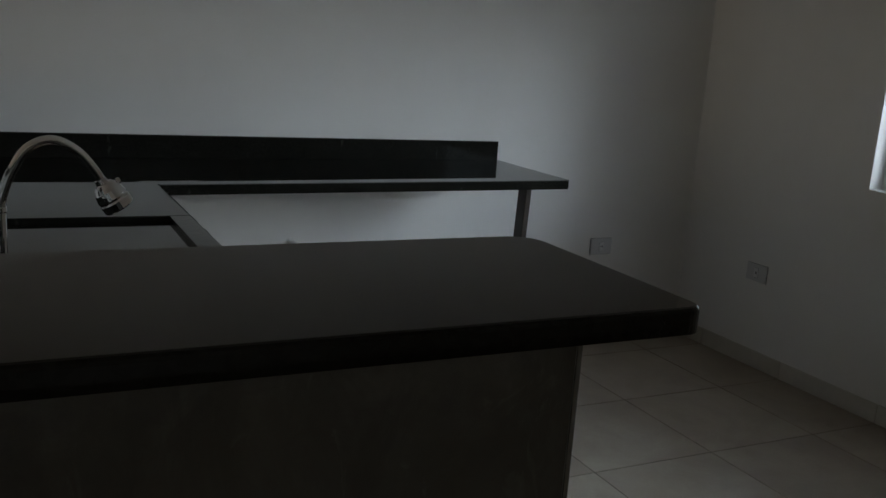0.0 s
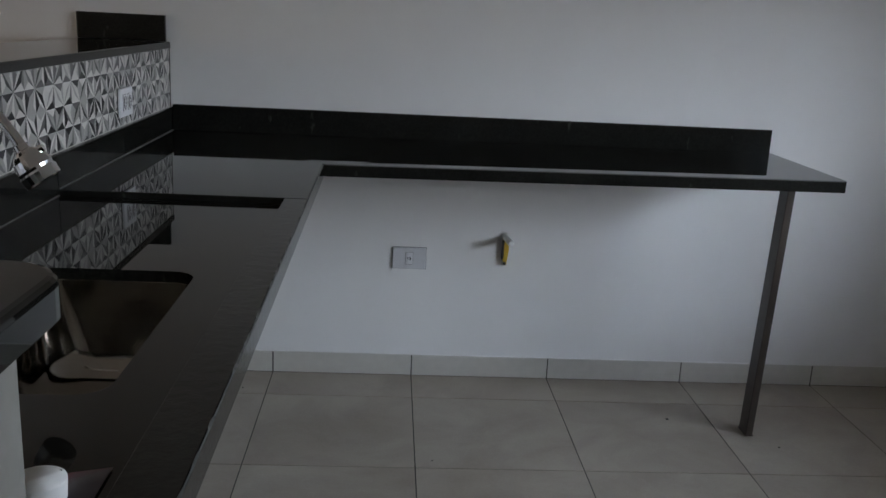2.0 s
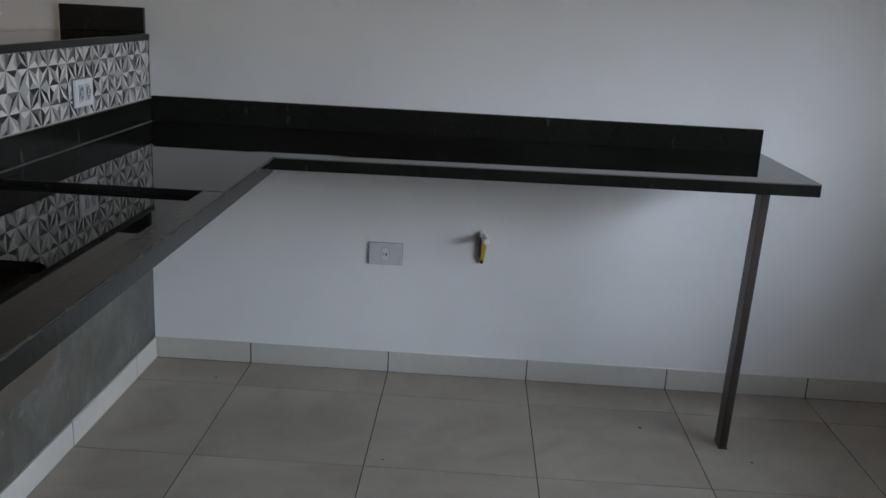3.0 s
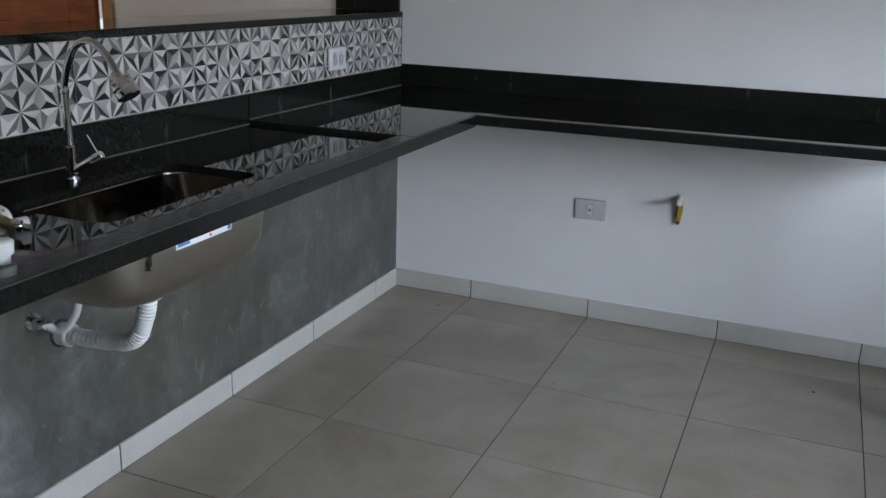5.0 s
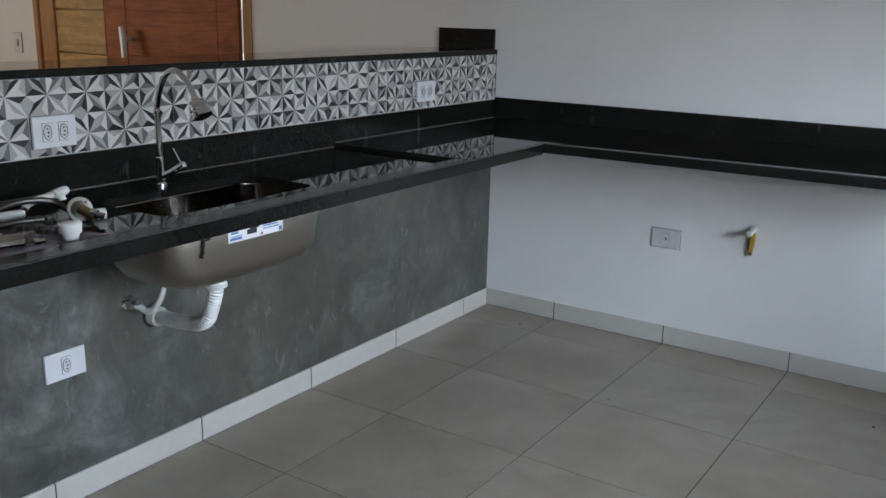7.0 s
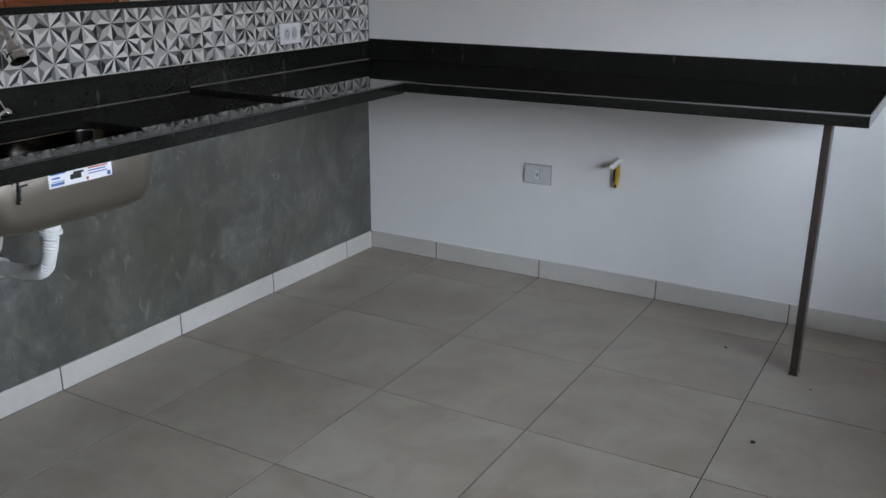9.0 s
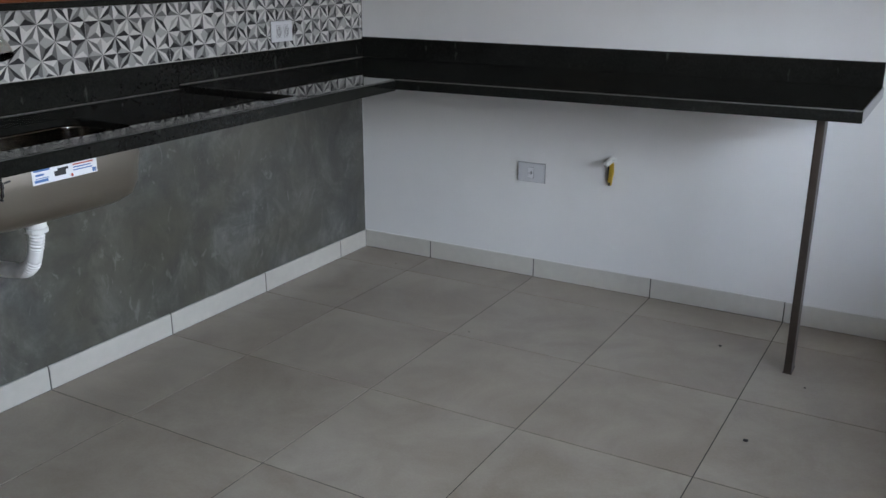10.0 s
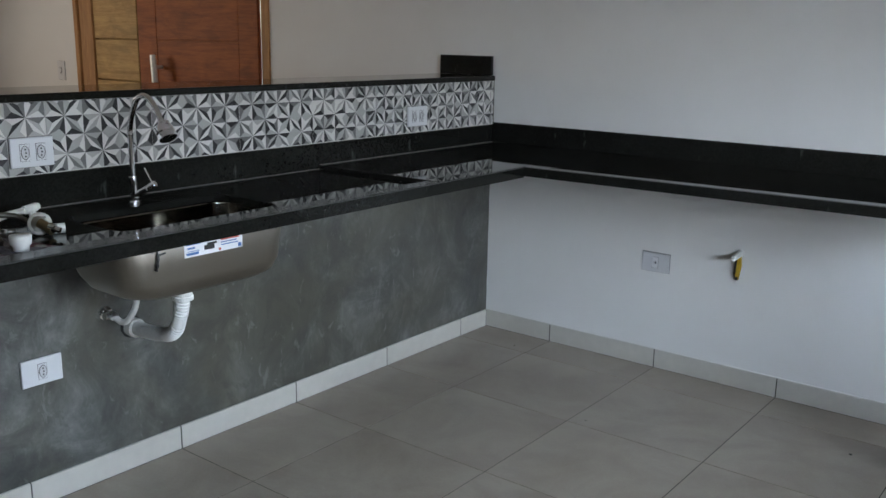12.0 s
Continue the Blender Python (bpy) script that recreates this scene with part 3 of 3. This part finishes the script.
for y0, y1, z0, z1, m in ((-2.094, -2.048, 0.835, 0.841, LABEL_BLUE), (-2.094, -2.055, 0.808, 0.815, LABEL_BLUE), (-2.090, -2.052, 0.817, 0.819, LABEL_BLUE), (-2.090, -2.066, 0.824, 0.829, LABEL_BLUE), (-2.036, -2.002, 0.815, 0.828, SLOT), (-2.026, -1.994, 0.828, 0.834, SLOT), (-1.980, -1.918, 0.833, 0.8365, LABEL_RED), (-1.980, -1.926, 0.826, 0.829, LABEL_BLUE), (-1.980, -1.922, 0.819, 0.822, LABEL_BLUE), (-1.988, -1.981, 0.806, 0.813, LABEL_RED), (-1.922, -1.911, 0.806, 0.817, LABEL_BLUE)):
    fixed("print_bar", box(0.4914, 0.4917, y0, y1, z0, z1), m, label)
clip = smooth_path([(0.4895, -2.185, 0.862), (0.4935, -2.183, 0.825), (0.4945, -2.186, 0.800), (0.4935, -2.190, 0.786)], 4)
fixed("glue_run", tube(clip, 0.004, 7, [0.002 + 0.0035 * abs(math.sin(i * 0.9 + 0.5)) for i in range(len(clip))]), BLACK_TAPE, sink, "dried black glue run")
fixed("glue_run", tube([(0.4935, -2.182, 0.826), (0.4935, -2.160, 0.829)], 0.0025, 7), BLACK_TAPE, sink)
for yy, ln in ((-2.225, 0.020), (-2.212, 0.012), (-2.20, 0.024)):
    fixed("glue_run", tube([(0.4885, yy, 0.866), (0.4925, yy + 0.002, 0.858 - ln)], 0.003, 6, [0.005, 0.0015]), BLACK_TAPE, sink)

trap = base_at("drain_trap", 0.3, -1.97, 0.68, "white corrugated plastic drain hose below the sink", "drain pipe")
pipe = smooth_path([(0.300, -1.974, 0.664), (0.298, -1.975, 0.620), (0.289, -1.978, 0.578), (0.276, -1.982, 0.538), (0.248, -1.984, 0.512), (0.195, -1.978, 0.497), (0.115, -1.968, 0.484), (0.035, -1.962, 0.478)], 22)
ribs = [0.0208 + (0.0021 * math.sin(i * 1.35) if (8 < i < 46 or 62 < i < 104 or i > 114) else 0.0) for i in range(len(pipe))]
fixed("corrugated_hose", tube(pipe, 0.02, 16, ribs), PVC, trap, smooth=True)
fixed("coupling", turned([(0, 0.034), (0.010, 0.034), (0.011, 0.028), (0.050, 0.027), (0.051, 0.030), (0.062, 0.030), (0.063, 0.022)], (0.300, -1.974, 0.688), (0, 0, -1)), PVC, trap)
fixed("wall_sleeve", turned([(0, 0.030), (0.034, 0.030), (0.036, 0.026)], (0.001, -1.960, 0.477), (1, 0, 0)), PVC_DIRTY, trap)
fixed("rubber_seal", turned([(0, 0.036), (0.004, 0.036), (0.006, 0.031)], (0.0005, -1.960, 0.477), (1, 0, 0)), SLOT, trap)

supply = base_at("water_supply_hose", 0.02, -2.046, 0.54, "grey flexible supply hose and chrome angle valve", "water hose")
fixed("angle_valve", turned([(0, 0.022), (0.005, 0.022), (0.006, 0.011), (0.035, 0.011), (0.036, 0.015), (0.052, 0.015)], (0.0005, -2.046, 0.540), (1, 0, 0)), CHROME, supply)
fixed("valve_knob", turned([(0, 0.009), (0.012, 0.009), (0.013, 0.013), (0.026, 0.012)], (0.04, -2.046, 0.540), (0, -1, 0.1), 12), CHROME, supply)
fixed("hose", tube(smooth_path([(0.042, -2.040, 0.535), (0.075, -2.034, 0.523), (0.104, -2.024, 0.545), (0.120, -2.010, 0.600), (0.126, -2.004, 0.750), (0.125, -2.0, 0.858)]), 0.0095, 10), PVC_DIRTY, supply, smooth=True)

tap = base_at("kitchen_tap", 0.131, -2.005, 0.879, "chrome gooseneck kitchen tap with a flexible spout", "tap")
part("base_flange", turned([(0, 0.017), (0.004, 0.017), (0.006, 0.013)], (0, 0, 0.0162)), CHROME, tap, smooth=False)
part("body", turned([(0.018, 0.0115), (0.092, 0.0110), (0.094, 0.0088), (0.218, 0.0084)], (0, 0, 0)), CHROME, tap)
neck = smooth_path([(0, 0, 0.215), (0.002, 0, 0.235), (0.016, 0, 0.275), (0.042, 0, 0.316), (0.078, 0, 0.330), (0.113, 0, 0.315), (0.140, 0, 0.285), (0.160, 0, 0.252)], 26)
part("flexible_spout", tube(neck, 0.01, 14, [0.0080] * len(neck)), SPOUT, tap, smooth=True)
part("spout_collar", turned([(0, 0.0088), (0.002, 0.0100), (0.008, 0.0100), (0.010, 0.0088)], (0.0, 0, 0.212)), CHROME, tap)
down = (0.55, 0, -0.83)
part("spray_head", turned([(-0.012, 0.0095), (-0.004, 0.0105), (-0.002, 0.0140), (0.003, 0.0195), (0.010, 0.0235), (0.024, 0.0262), (0.028, 0.0248), (0.031, 0.0266), (0.044, 0.0262), (0.046, 0.024), (0.046, 0.020), (0.041, 0.018), (0.041, 0.0)], (0.157, 0, 0.256), down), CHROME, tap)
part("spray_button", turned([(0, 0.006), (0.006, 0.005)], (0.178, 0.0, 0.262), (0.83, 0, 0.55), 12), CHROME, tap)
lever = part("lever_hub", turned([(0.006, 0.0095), (0.054, 0.0098), (0.055, 0.0086), (0.060, 0.0086), (0.061, 0.0102), (0.082, 0.0102), (0.084, 0.008)], (0.0, 0.0, 0.034), (0.78, 0.34, 0.50)), CHROME, tap)
part("lever_rod", tube([(0.058, 0.025, 0.076), (0.052, 0.021, 0.090), (0.040, 0.013, 0.120)], 0.0024, 8), CHROME, lever)

# ---- loose plumbing pieces on the wet area ----
Z = BOWL_FLOOR
bag = bmesh.new()
cols, rws = 13, 9
grid = []
for i in range(cols):
    for j in range(rws):
        u, v = i / (cols - 1), j / (rws - 1)
        x = 0.21 + 0.265 * v + 0.03 * math.sin(5 * u) * (1 - v)
        y = -2.685 + 0.285 * u - 0.035 * math.sin(3 * v)
        hgt = 0.004 + 0.020 * max(0, noise.noise((x * 22, y * 22, 3.1))) + 0.008 * max(0, noise.noise((x * 60, y * 60, 1.0)))
        grid.append(bag.verts.new((x, y, Z + (0.002 if i in (0, cols - 1) or j in (0, rws - 1) else hgt))))
for i in range(cols - 1):
    for j in range(rws - 1):
        bag.faces.new((grid[i * rws + j], grid[(i + 1) * rws + j], grid[(i + 1) * rws + j + 1], grid[i * rws + j + 1]))
plastic_bag = tagged(part("plastic_bag", bag, BAG), "crumpled clear plastic bag with pinkish print", "bag")
bag_thick = plastic_bag.modifiers.new("thickness", "SOLIDIFY")
bag_thick.thickness, bag_thick.offset = 0.0008, 1

cup = tagged(part("pipe_adapter", turned([(0.0, 0.0165), (0.014, 0.0175), (0.018, 0.023), (0.036, 0.024), (0.038, 0.0235), (0.038, 0.0205), (0.020, 0.0195), (0.018, 0.0)], (0.405, -2.475, Z + 0.003), sides=40), PVC, smooth=True), "white plastic pipe adapter cup standing on the counter", "pipe fitting")

tee = base_at("pipe_tee", 0.07, -2.30, Z, "used white plastic pipe with a tee end lying on the counter", "pipe fitting")
run = smooth_path([(0.112, -2.396, Z + 0.0115), (0.106, -2.385, Z + 0.018), (0.096, -2.355, Z + 0.024), (0.080, -2.295, Z + 0.027)], 6)
fixed("arm", tube(run, 0.0085, 12), PVC_DIRTY, tee, smooth=True)
fixed("tee_head", turned([(0, 0.0095), (0.004, 0.0115), (0.040, 0.0115), (0.042, 0.0095), (0.048, 0.0090)], (0.083, -2.303, Z + 0.027), (-0.22, 0.92, 0.10)), PVC_DIRTY, tee)
fixed("tee_branch", turned([(0, 0.0095), (0.018, 0.010)], (0.078, -2.280, Z + 0.027), (0.25, 0.15, -0.95)), PVC_DIRTY, tee)
fixed("open_end", turned([(0, 0.0072), (0.0006, 0.0072)], (0.1124, -2.3968, Z + 0.0112), (0.4, -0.5, -0.6), 12), BRASS, tee)

rod = base_at("plastic_pipe", 0.10, -2.56, Z, "white plastic pipe length lying against the upstand", "pipe")
fixed("tube", turned([(0, 0.009), (0.15, 0.009)], (0.10, -2.64, Z + 0.011), (0.08, 1, 0)), PVC, rod)
fixed("sleeve", turned([(0, 0.011), (0.05, 0.011)], (0.107, -2.545, Z + 0.011), (0.08, 1, 0)), PVC_DIRTY, rod)

hose2 = base_at("braided_hose", 0.17, -2.45, Z, "dark braided hose lying in an arc on the counter", "hose")
fixed("hose", tube(smooth_path([(0.17, -2.70, Z + 0.010), (0.168, -2.60, Z + 0.016), (0.158, -2.50, Z + 0.034), (0.155, -2.42, Z + 0.045), (0.175, -2.36, Z + 0.040), (0.205, -2.33, Z + 0.016)]), 0.0075, 10), HOSE, hose2, smooth=True)
fixed("hose", tube(smooth_path([(0.20, -2.70, Z + 0.010), (0.205, -2.58, Z + 0.011), (0.20, -2.47, Z + 0.012), (0.215, -2.38, Z + 0.011)]), 0.007, 10), HOSE, hose2, smooth=True)

valve = base_at("chrome_valve", 0.25, -2.33, Z, "chrome wall flange with a brass valve stem", "valve")
axis = (0.82, -0.45, 0.28)
fixed("flange", turned([(0, 0.004), (0.001, 0.0265), (0.003, 0.028), (0.006, 0.0255), (0.0065, 0.020), (0.004, 0.0145), (0.003, 0.012), (0.003, 0.0)], (0.228, -2.325, Z + 0.029), axis), HANDLE, valve, smooth=True)
fixed("stem", turned([(0, 0.012), (0.025, 0.011), (0.026, 0.014), (0.040, 0.014)], (0.236, -2.330, Z + 0.033), (0.75, 0.35, -0.35)), BRASS, valve)
fixed("spindle", turned([(0, 0.010), (0.016, 0.011), (0.018, 0.007), (0.03, 0.007)], (0.262, -2.322, Z + 0.025), (0.7, 0.5, -0.2)), CHROME, valve)
thread = [(0.002 * i, 0.0115 + 0.0014 * (i % 2)) for i in range(16)]
fixed("threaded_nipple", turned(thread, (0.235, -2.300, Z + 0.0135), (0.3, 0.95, 0)), PVC, valve)

bits = base_at("chrome_fittings", 0.33, -2.59, Z, "small chrome tap fittings lying on the plastic bag", "tap fitting")
fixed("cylinder", turned([(0, 0.015), (0.003, 0.017), (0.052, 0.017), (0.055, 0.014)], (0.345, -2.615, Z + 0.024), (0.25, 1, 0)), STEEL_BRIGHT, bits)
fixed("cylinder", turned([(0, 0.009), (0.04, 0.009), (0.041, 0.012), (0.052, 0.012)], (0.305, -2.63, Z + 0.022), (0.1, 1, 0.05)), CHROME, bits)
fixed("hook", tube(smooth_path([(0.285, -2.62, Z + 0.01), (0.285, -2.605, Z + 0.05), (0.29, -2.59, Z + 0.058), (0.30, -2.578, Z + 0.03)]), 0.005, 8), CHROME, bits)
fixed("knob", turned([(0, 0.011), (0.012, 0.013), (0.020, 0.008)], (0.28, -2.47, Z + 0.008)), HOSE, bits)
fixed("knob", turned([(0, 0.012), (0.016, 0.012), (0.024, 0.006)], (0.30, -2.44, Z + 0.008)), CHROME, bits)
for k, (x, y, r, ln, ax) in enumerate(((0.315, -2.565, 0.010, 0.030, (1, 0.2, 0.1)), (0.365, -2.545, 0.008, 0.022, (0.2, 1, 0.0)), (0.245, -2.50, 0.009, 0.026, (0.9, 0.5, 0.1)), (0.262, -2.445, 0.010, 0.018, (0, 0.1, 1)), (0.335, -2.655, 0.012, 0.030, (1, 0.3, 0.05)), (0.29, -2.53, 0.007, 0.03, (0.3, 1, 0.2)))):
    fixed("nut", turned([(0, r * 0.8), (0.002, r), (ln * 0.5, r), (ln * 0.55, r * 0.7), (ln, r * 0.7)], (x, y, Z + 0.012 + r), ax, 10), (HOSE, CHROME, HOSE)[k % 3], bits)
plug = base_at("pipe_clip", 0.415, -2.43, Z, "flat translucent plastic clip beside the adapter", "clip")
fixed("clip", turned([(0, 0.013), (0.006, 0.014), (0.008, 0.010)], (0.415, -2.425, Z + 0.0005)), PLASTER, plug)

for loose, dx, dy in ((plastic_bag, 0.050, -0.034), (cup, 0.085, -0.057), (tee, 0.069, -0.045), (rod, 0.110, 0.021), (hose2, 0.093, -0.071), (valve, 0.122, -0.086), (bits, 0.140, -0.080), (plug, 0.067, -0.059)):
    loose.location += Vector((dx, dy, 0))

# ---- gas stub on the white wall ----
gas = base_at("gas_pipe_stub", 1.228, 0, 0.558, "capped gas pipe stub wrapped in yellow tape", "gas pipe")
part("collar", turned([(0, 0.020), (0.003, 0.020), (0.004, 0.015), (0.014, 0.014)], (0, 0, 0), (0, -1, 0)), PVC, gas)
part("pipe", turned([(0.004, 0.0115), (0.098, 0.0115), (0.102, 0.008)], (0, 0, 0), (0.10, -1, 0)), PVC, gas)
strap = bmesh.new()
prof = [(-0.011, 0.004), (0.010, 0.004), (0.015, -0.045), (0.007, -0.104), (0.0, -0.098), (-0.011, -0.080)]
front = [strap.verts.new((x, -0.018 + 0.003 * math.sin(12 * zz), zz)) for x, zz in prof]
back = [strap.verts.new((x, -0.006 + 0.003 * math.sin(12 * zz), zz)) for x, zz in prof]
strap.faces.new(front)
strap.faces.new(back[::-1])
for k in range(len(prof)):
    strap.faces.new((front[k], front[(k + 1) % len(prof)], back[(k + 1) % len(prof)], back[k]))
bmesh.ops.bevel(strap, geom=strap.edges[:], offset=0.002, segments=1, affect="EDGES")
part("taped_end", strap, YELLOW, gas, "yellow taped hanging end")
part("black_band", box(-0.0115, -0.003, -0.0205, -0.004, -0.082, -0.006, 0.002), BLACK_TAPE, gas)
part("black_band", box(-0.005, 0.006, -0.0215, -0.006, -0.104, -0.090, 0.002), BLACK_TAPE, gas)

debris = tagged(part("debris", box(2.026, 2.040, -1.010, -1.000, 0.0, 0.006, 0.002), SLOT), "small dark crumb of debris on the floor tiles", "debris")
crumb = tagged(part("debris", box(1.795, 1.805, -0.36, -0.352, 0.0, 0.003, 0.001), SLOT), "small dark crumb of debris on the floor tiles", "debris")
for x, y, s in ((0.28, -0.17, 0.006), (0.95, -0.70, 0.005), (2.12, -0.56, 0.006)):
    tagged(part("debris", box(x, x + s, y, y + s * 0.6, 0.0, s * 0.4), SLOT), "small dark crumb of debris on the floor tiles", "debris")

# ---- patterned wall tiles, baseboards and floor tiles ----
rng = random.Random(11)
CELL_Y, CELL_Z = 0.0571, 0.0543
TILE_FOOT, BAND_LOW, BAND_HIGH, BAND_END = 0.9847, 0.9918, 1.1893, -2.789


def relief_tile(name, south, cols=6, rows=4):
    """A glazed tile, cut to the band: each cell is two low three-sided pyramids; the two faces along an edge differ in grey."""
    bm = bmesh.new()
    g = 0.0006
    lean = {}

    def shade(p, q, tri, used):
        """A light grey on one side of an edge, a dark one on the other."""
        key = tuple(sorted((p, q)))
        bit = lean.setdefault(key, rng.random() < 0.5)
        other = next(r for r in tri if r not in (p, q))
        side = (key[1][0] - key[0][0]) * (other[1] - key[0][1]) - (key[1][1] - key[0][1]) * (other[0] - key[0][0]) > 0
        options = (0, 0, 0, 1) if side == bit else (1, 2, 2, 3, 3)
        fresh = [o for o in options if o not in used] or list(options)
        return rng.choice(fresh)

    for i in range(cols):
        for j in range(rows):
            a, b, c, d = (i, j), (i + 1, j), (i + 1, j + 1), (i, j + 1)
            halves = ((a, b, c), (a, c, d)) if (i + j) % 2 == 0 else ((b, c, d), (b, d, a))
            for tri in halves:
                flat = [(min(max(p[0] * CELL_Y, g), cols * CELL_Y - g), p[1] * CELL_Z) for p in tri]
                tip = bm.verts.new((0.0096, sum(p[0] for p in flat) / 3, sum(p[1] for p in flat) / 3))
                feet = [bm.verts.new((0.0080, *p)) for p in flat]
                used = []
                for k in range(3):
                    f = bm.faces.new((feet[k], feet[(k + 1) % 3], tip))
                    f.material_index = shade(tri[k], tri[(k + 1) % 3], tri, used)
                    used.append(f.material_index)
    join(bm, box(0.0, 0.0078, g, cols * CELL_Y - g, 0.0, rows * CELL_Z))
    for at, out in (((0, 0, BAND_LOW - TILE_FOOT), (0, 0, -1)), ((0, 0, BAND_HIGH - TILE_FOOT), (0, 0, 1)), ((0, -0.0006 - south, 0), (0, 1, 0)), ((0, BAND_END - south, 0), (0, -1, 0))):
        bmesh.ops.bisect_plane(bm, geom=bm.verts[:] + bm.edges[:] + bm.faces[:], plane_co=at, plane_no=out, clear_outer=True)
    return mesh_from(name, bm, TILE_WHITE, TILE_PALE, TILE_MID, TILE_DARK)


band = base_at("tile_band", 0, -1.4, 0.991, "grey and white relief tiles with a star pattern above the counter", "tiles", kind="structure")
variants = [relief_tile("tile", -1.5 - 0.01 * k) for k in range(4)]
south, k = -0.1346, 0
while south + 6 * CELL_Y > BAND_END:
    whole = south + 6 * CELL_Y < 0 and south > BAND_END
    ob = new("tile", variants[k % 4] if whole else relief_tile("tile", south))
    ob.parent = band
    ob.location = (0.0005, south + 1.4, TILE_FOOT - 0.991)
    south -= 6 * CELL_Y
    k += 1
part("grout_line", box(0.0, 0.0094, -1.389, 1.3955, -0.0012, 0.0010), BASE_TILE, band)
part("grout_line", box(0.0, 0.0090, -1.389, 1.3955, 0.1985, 0.1998), SILICONE, band)
part("tile_edge_strip", box(0.0, 0.012, 1.3960, 1.3995, 0.0, 0.199), SILICONE, band)

PITCH = 0.527
XS = [0.0] + [0.371 + PITCH * k for k in range(6)] + [EAST]
YS = [0.0] + [-0.218 - PITCH * k for k in range(12)] + [-6.2]
GAP = 0.0019
skirt = base_at("baseboard", 1.6, 0, 0, "pale porcelain baseboard tiles along the kitchen walls", "baseboard", kind="structure")
for a, b in zip(XS, XS[1:]):
    wob = rng.uniform(-0.001, 0.001)
    fixed("baseboard_tile", box(a + GAP, b - GAP, -0.009 + wob, -0.0002, 0.0012, 0.083 + wob, 0.0015, 1), BASE_TILE, skirt)
for b, a in zip(YS, YS[1:]):
    if b <= -2.79:
        break
    wob = rng.uniform(-0.001, 0.001)
    fixed("baseboard_tile", box(0.0002, 0.009 + wob, max(a, -2.79) + GAP, b - GAP - (0.010 if b == 0 else 0), 0.0012, 0.083 + wob, 0.0015, 1), BASE_TILE, skirt)
for b, a in zip(YS, YS[1:]):
    wob = rng.uniform(-0.001, 0.001)
    fixed("baseboard_tile", box(EAST - 0.009 + wob, EAST - 0.0002, a + GAP, b - GAP - (0.010 if b == 0 else 0), 0.0012, 0.083 + wob, 0.0015, 1), BASE_TILE, skirt)
fixed("grout_line", box(0.0, EAST, -0.0075, -0.0001, 0.0, 0.081), GROUT, skirt)
fixed("grout_line", box(0.0001, 0.0075, -2.789, -0.008, 0.0, 0.081), GROUT, skirt)

bead = []
for k in range(160):
    x = 0.012 + (EAST - 0.03) * k / 159
    bead.append((x, -0.004, 0.0835 + 0.0012 * noise.noise((x * 9, 0.3, 0))))
fixed("paint_bead", tube(bead, 0.003, 6, [0.0022 + 0.0022 * max(0, noise.noise((p[0] * 14, 1.7, 0))) for p in bead]), WHITE_WALL, skirt)

corner_bead = [(0.003, -0.003, 0.086 + 0.78 * k / 60) for k in range(61)]
fixed("paint_bead", tube(corner_bead, 0.003, 6, [0.0013 + 0.002 * max(0, noise.noise((4.1, 2.2, p[2] * 16))) for p in corner_bead]), WHITE_WALL, skirt)

floor = structure("floor", box(-5.3, EAST + 0.1, -6.3, 0.16, -0.15, -0.0015), GROUT, "warm grey square porcelain floor tiles with thin dark joints", "floor")
meshes = {}
for i, (x0, x1) in enumerate(zip(XS, XS[1:])):
    for y1, y0 in zip(YS, YS[1:]):
        w, d = round(x1 - x0, 4), round(y1 - y0, 4)
        if (w, d) not in meshes:
            meshes[w, d] = mesh_from("floor_tile", box(-w / 2 + GAP, w / 2 - GAP, -d / 2 + GAP, d / 2 - GAP, -0.008, 0.0), PORCELAIN)
        ob = new("floor_tile", meshes[w, d])
        ob.parent = floor
        ob.location = ((x0 + x1) / 2, (y0 + y1) / 2, 0.0)
fixed("living_floor", box(-5.2, -0.245, -6.2, -0.001, -0.0012, 0.0), PORCELAIN, floor)
fixed("threshold_floor", box(-0.2445, -0.001, -6.2, -3.021, -0.0012, 0.0), PORCELAIN, floor)
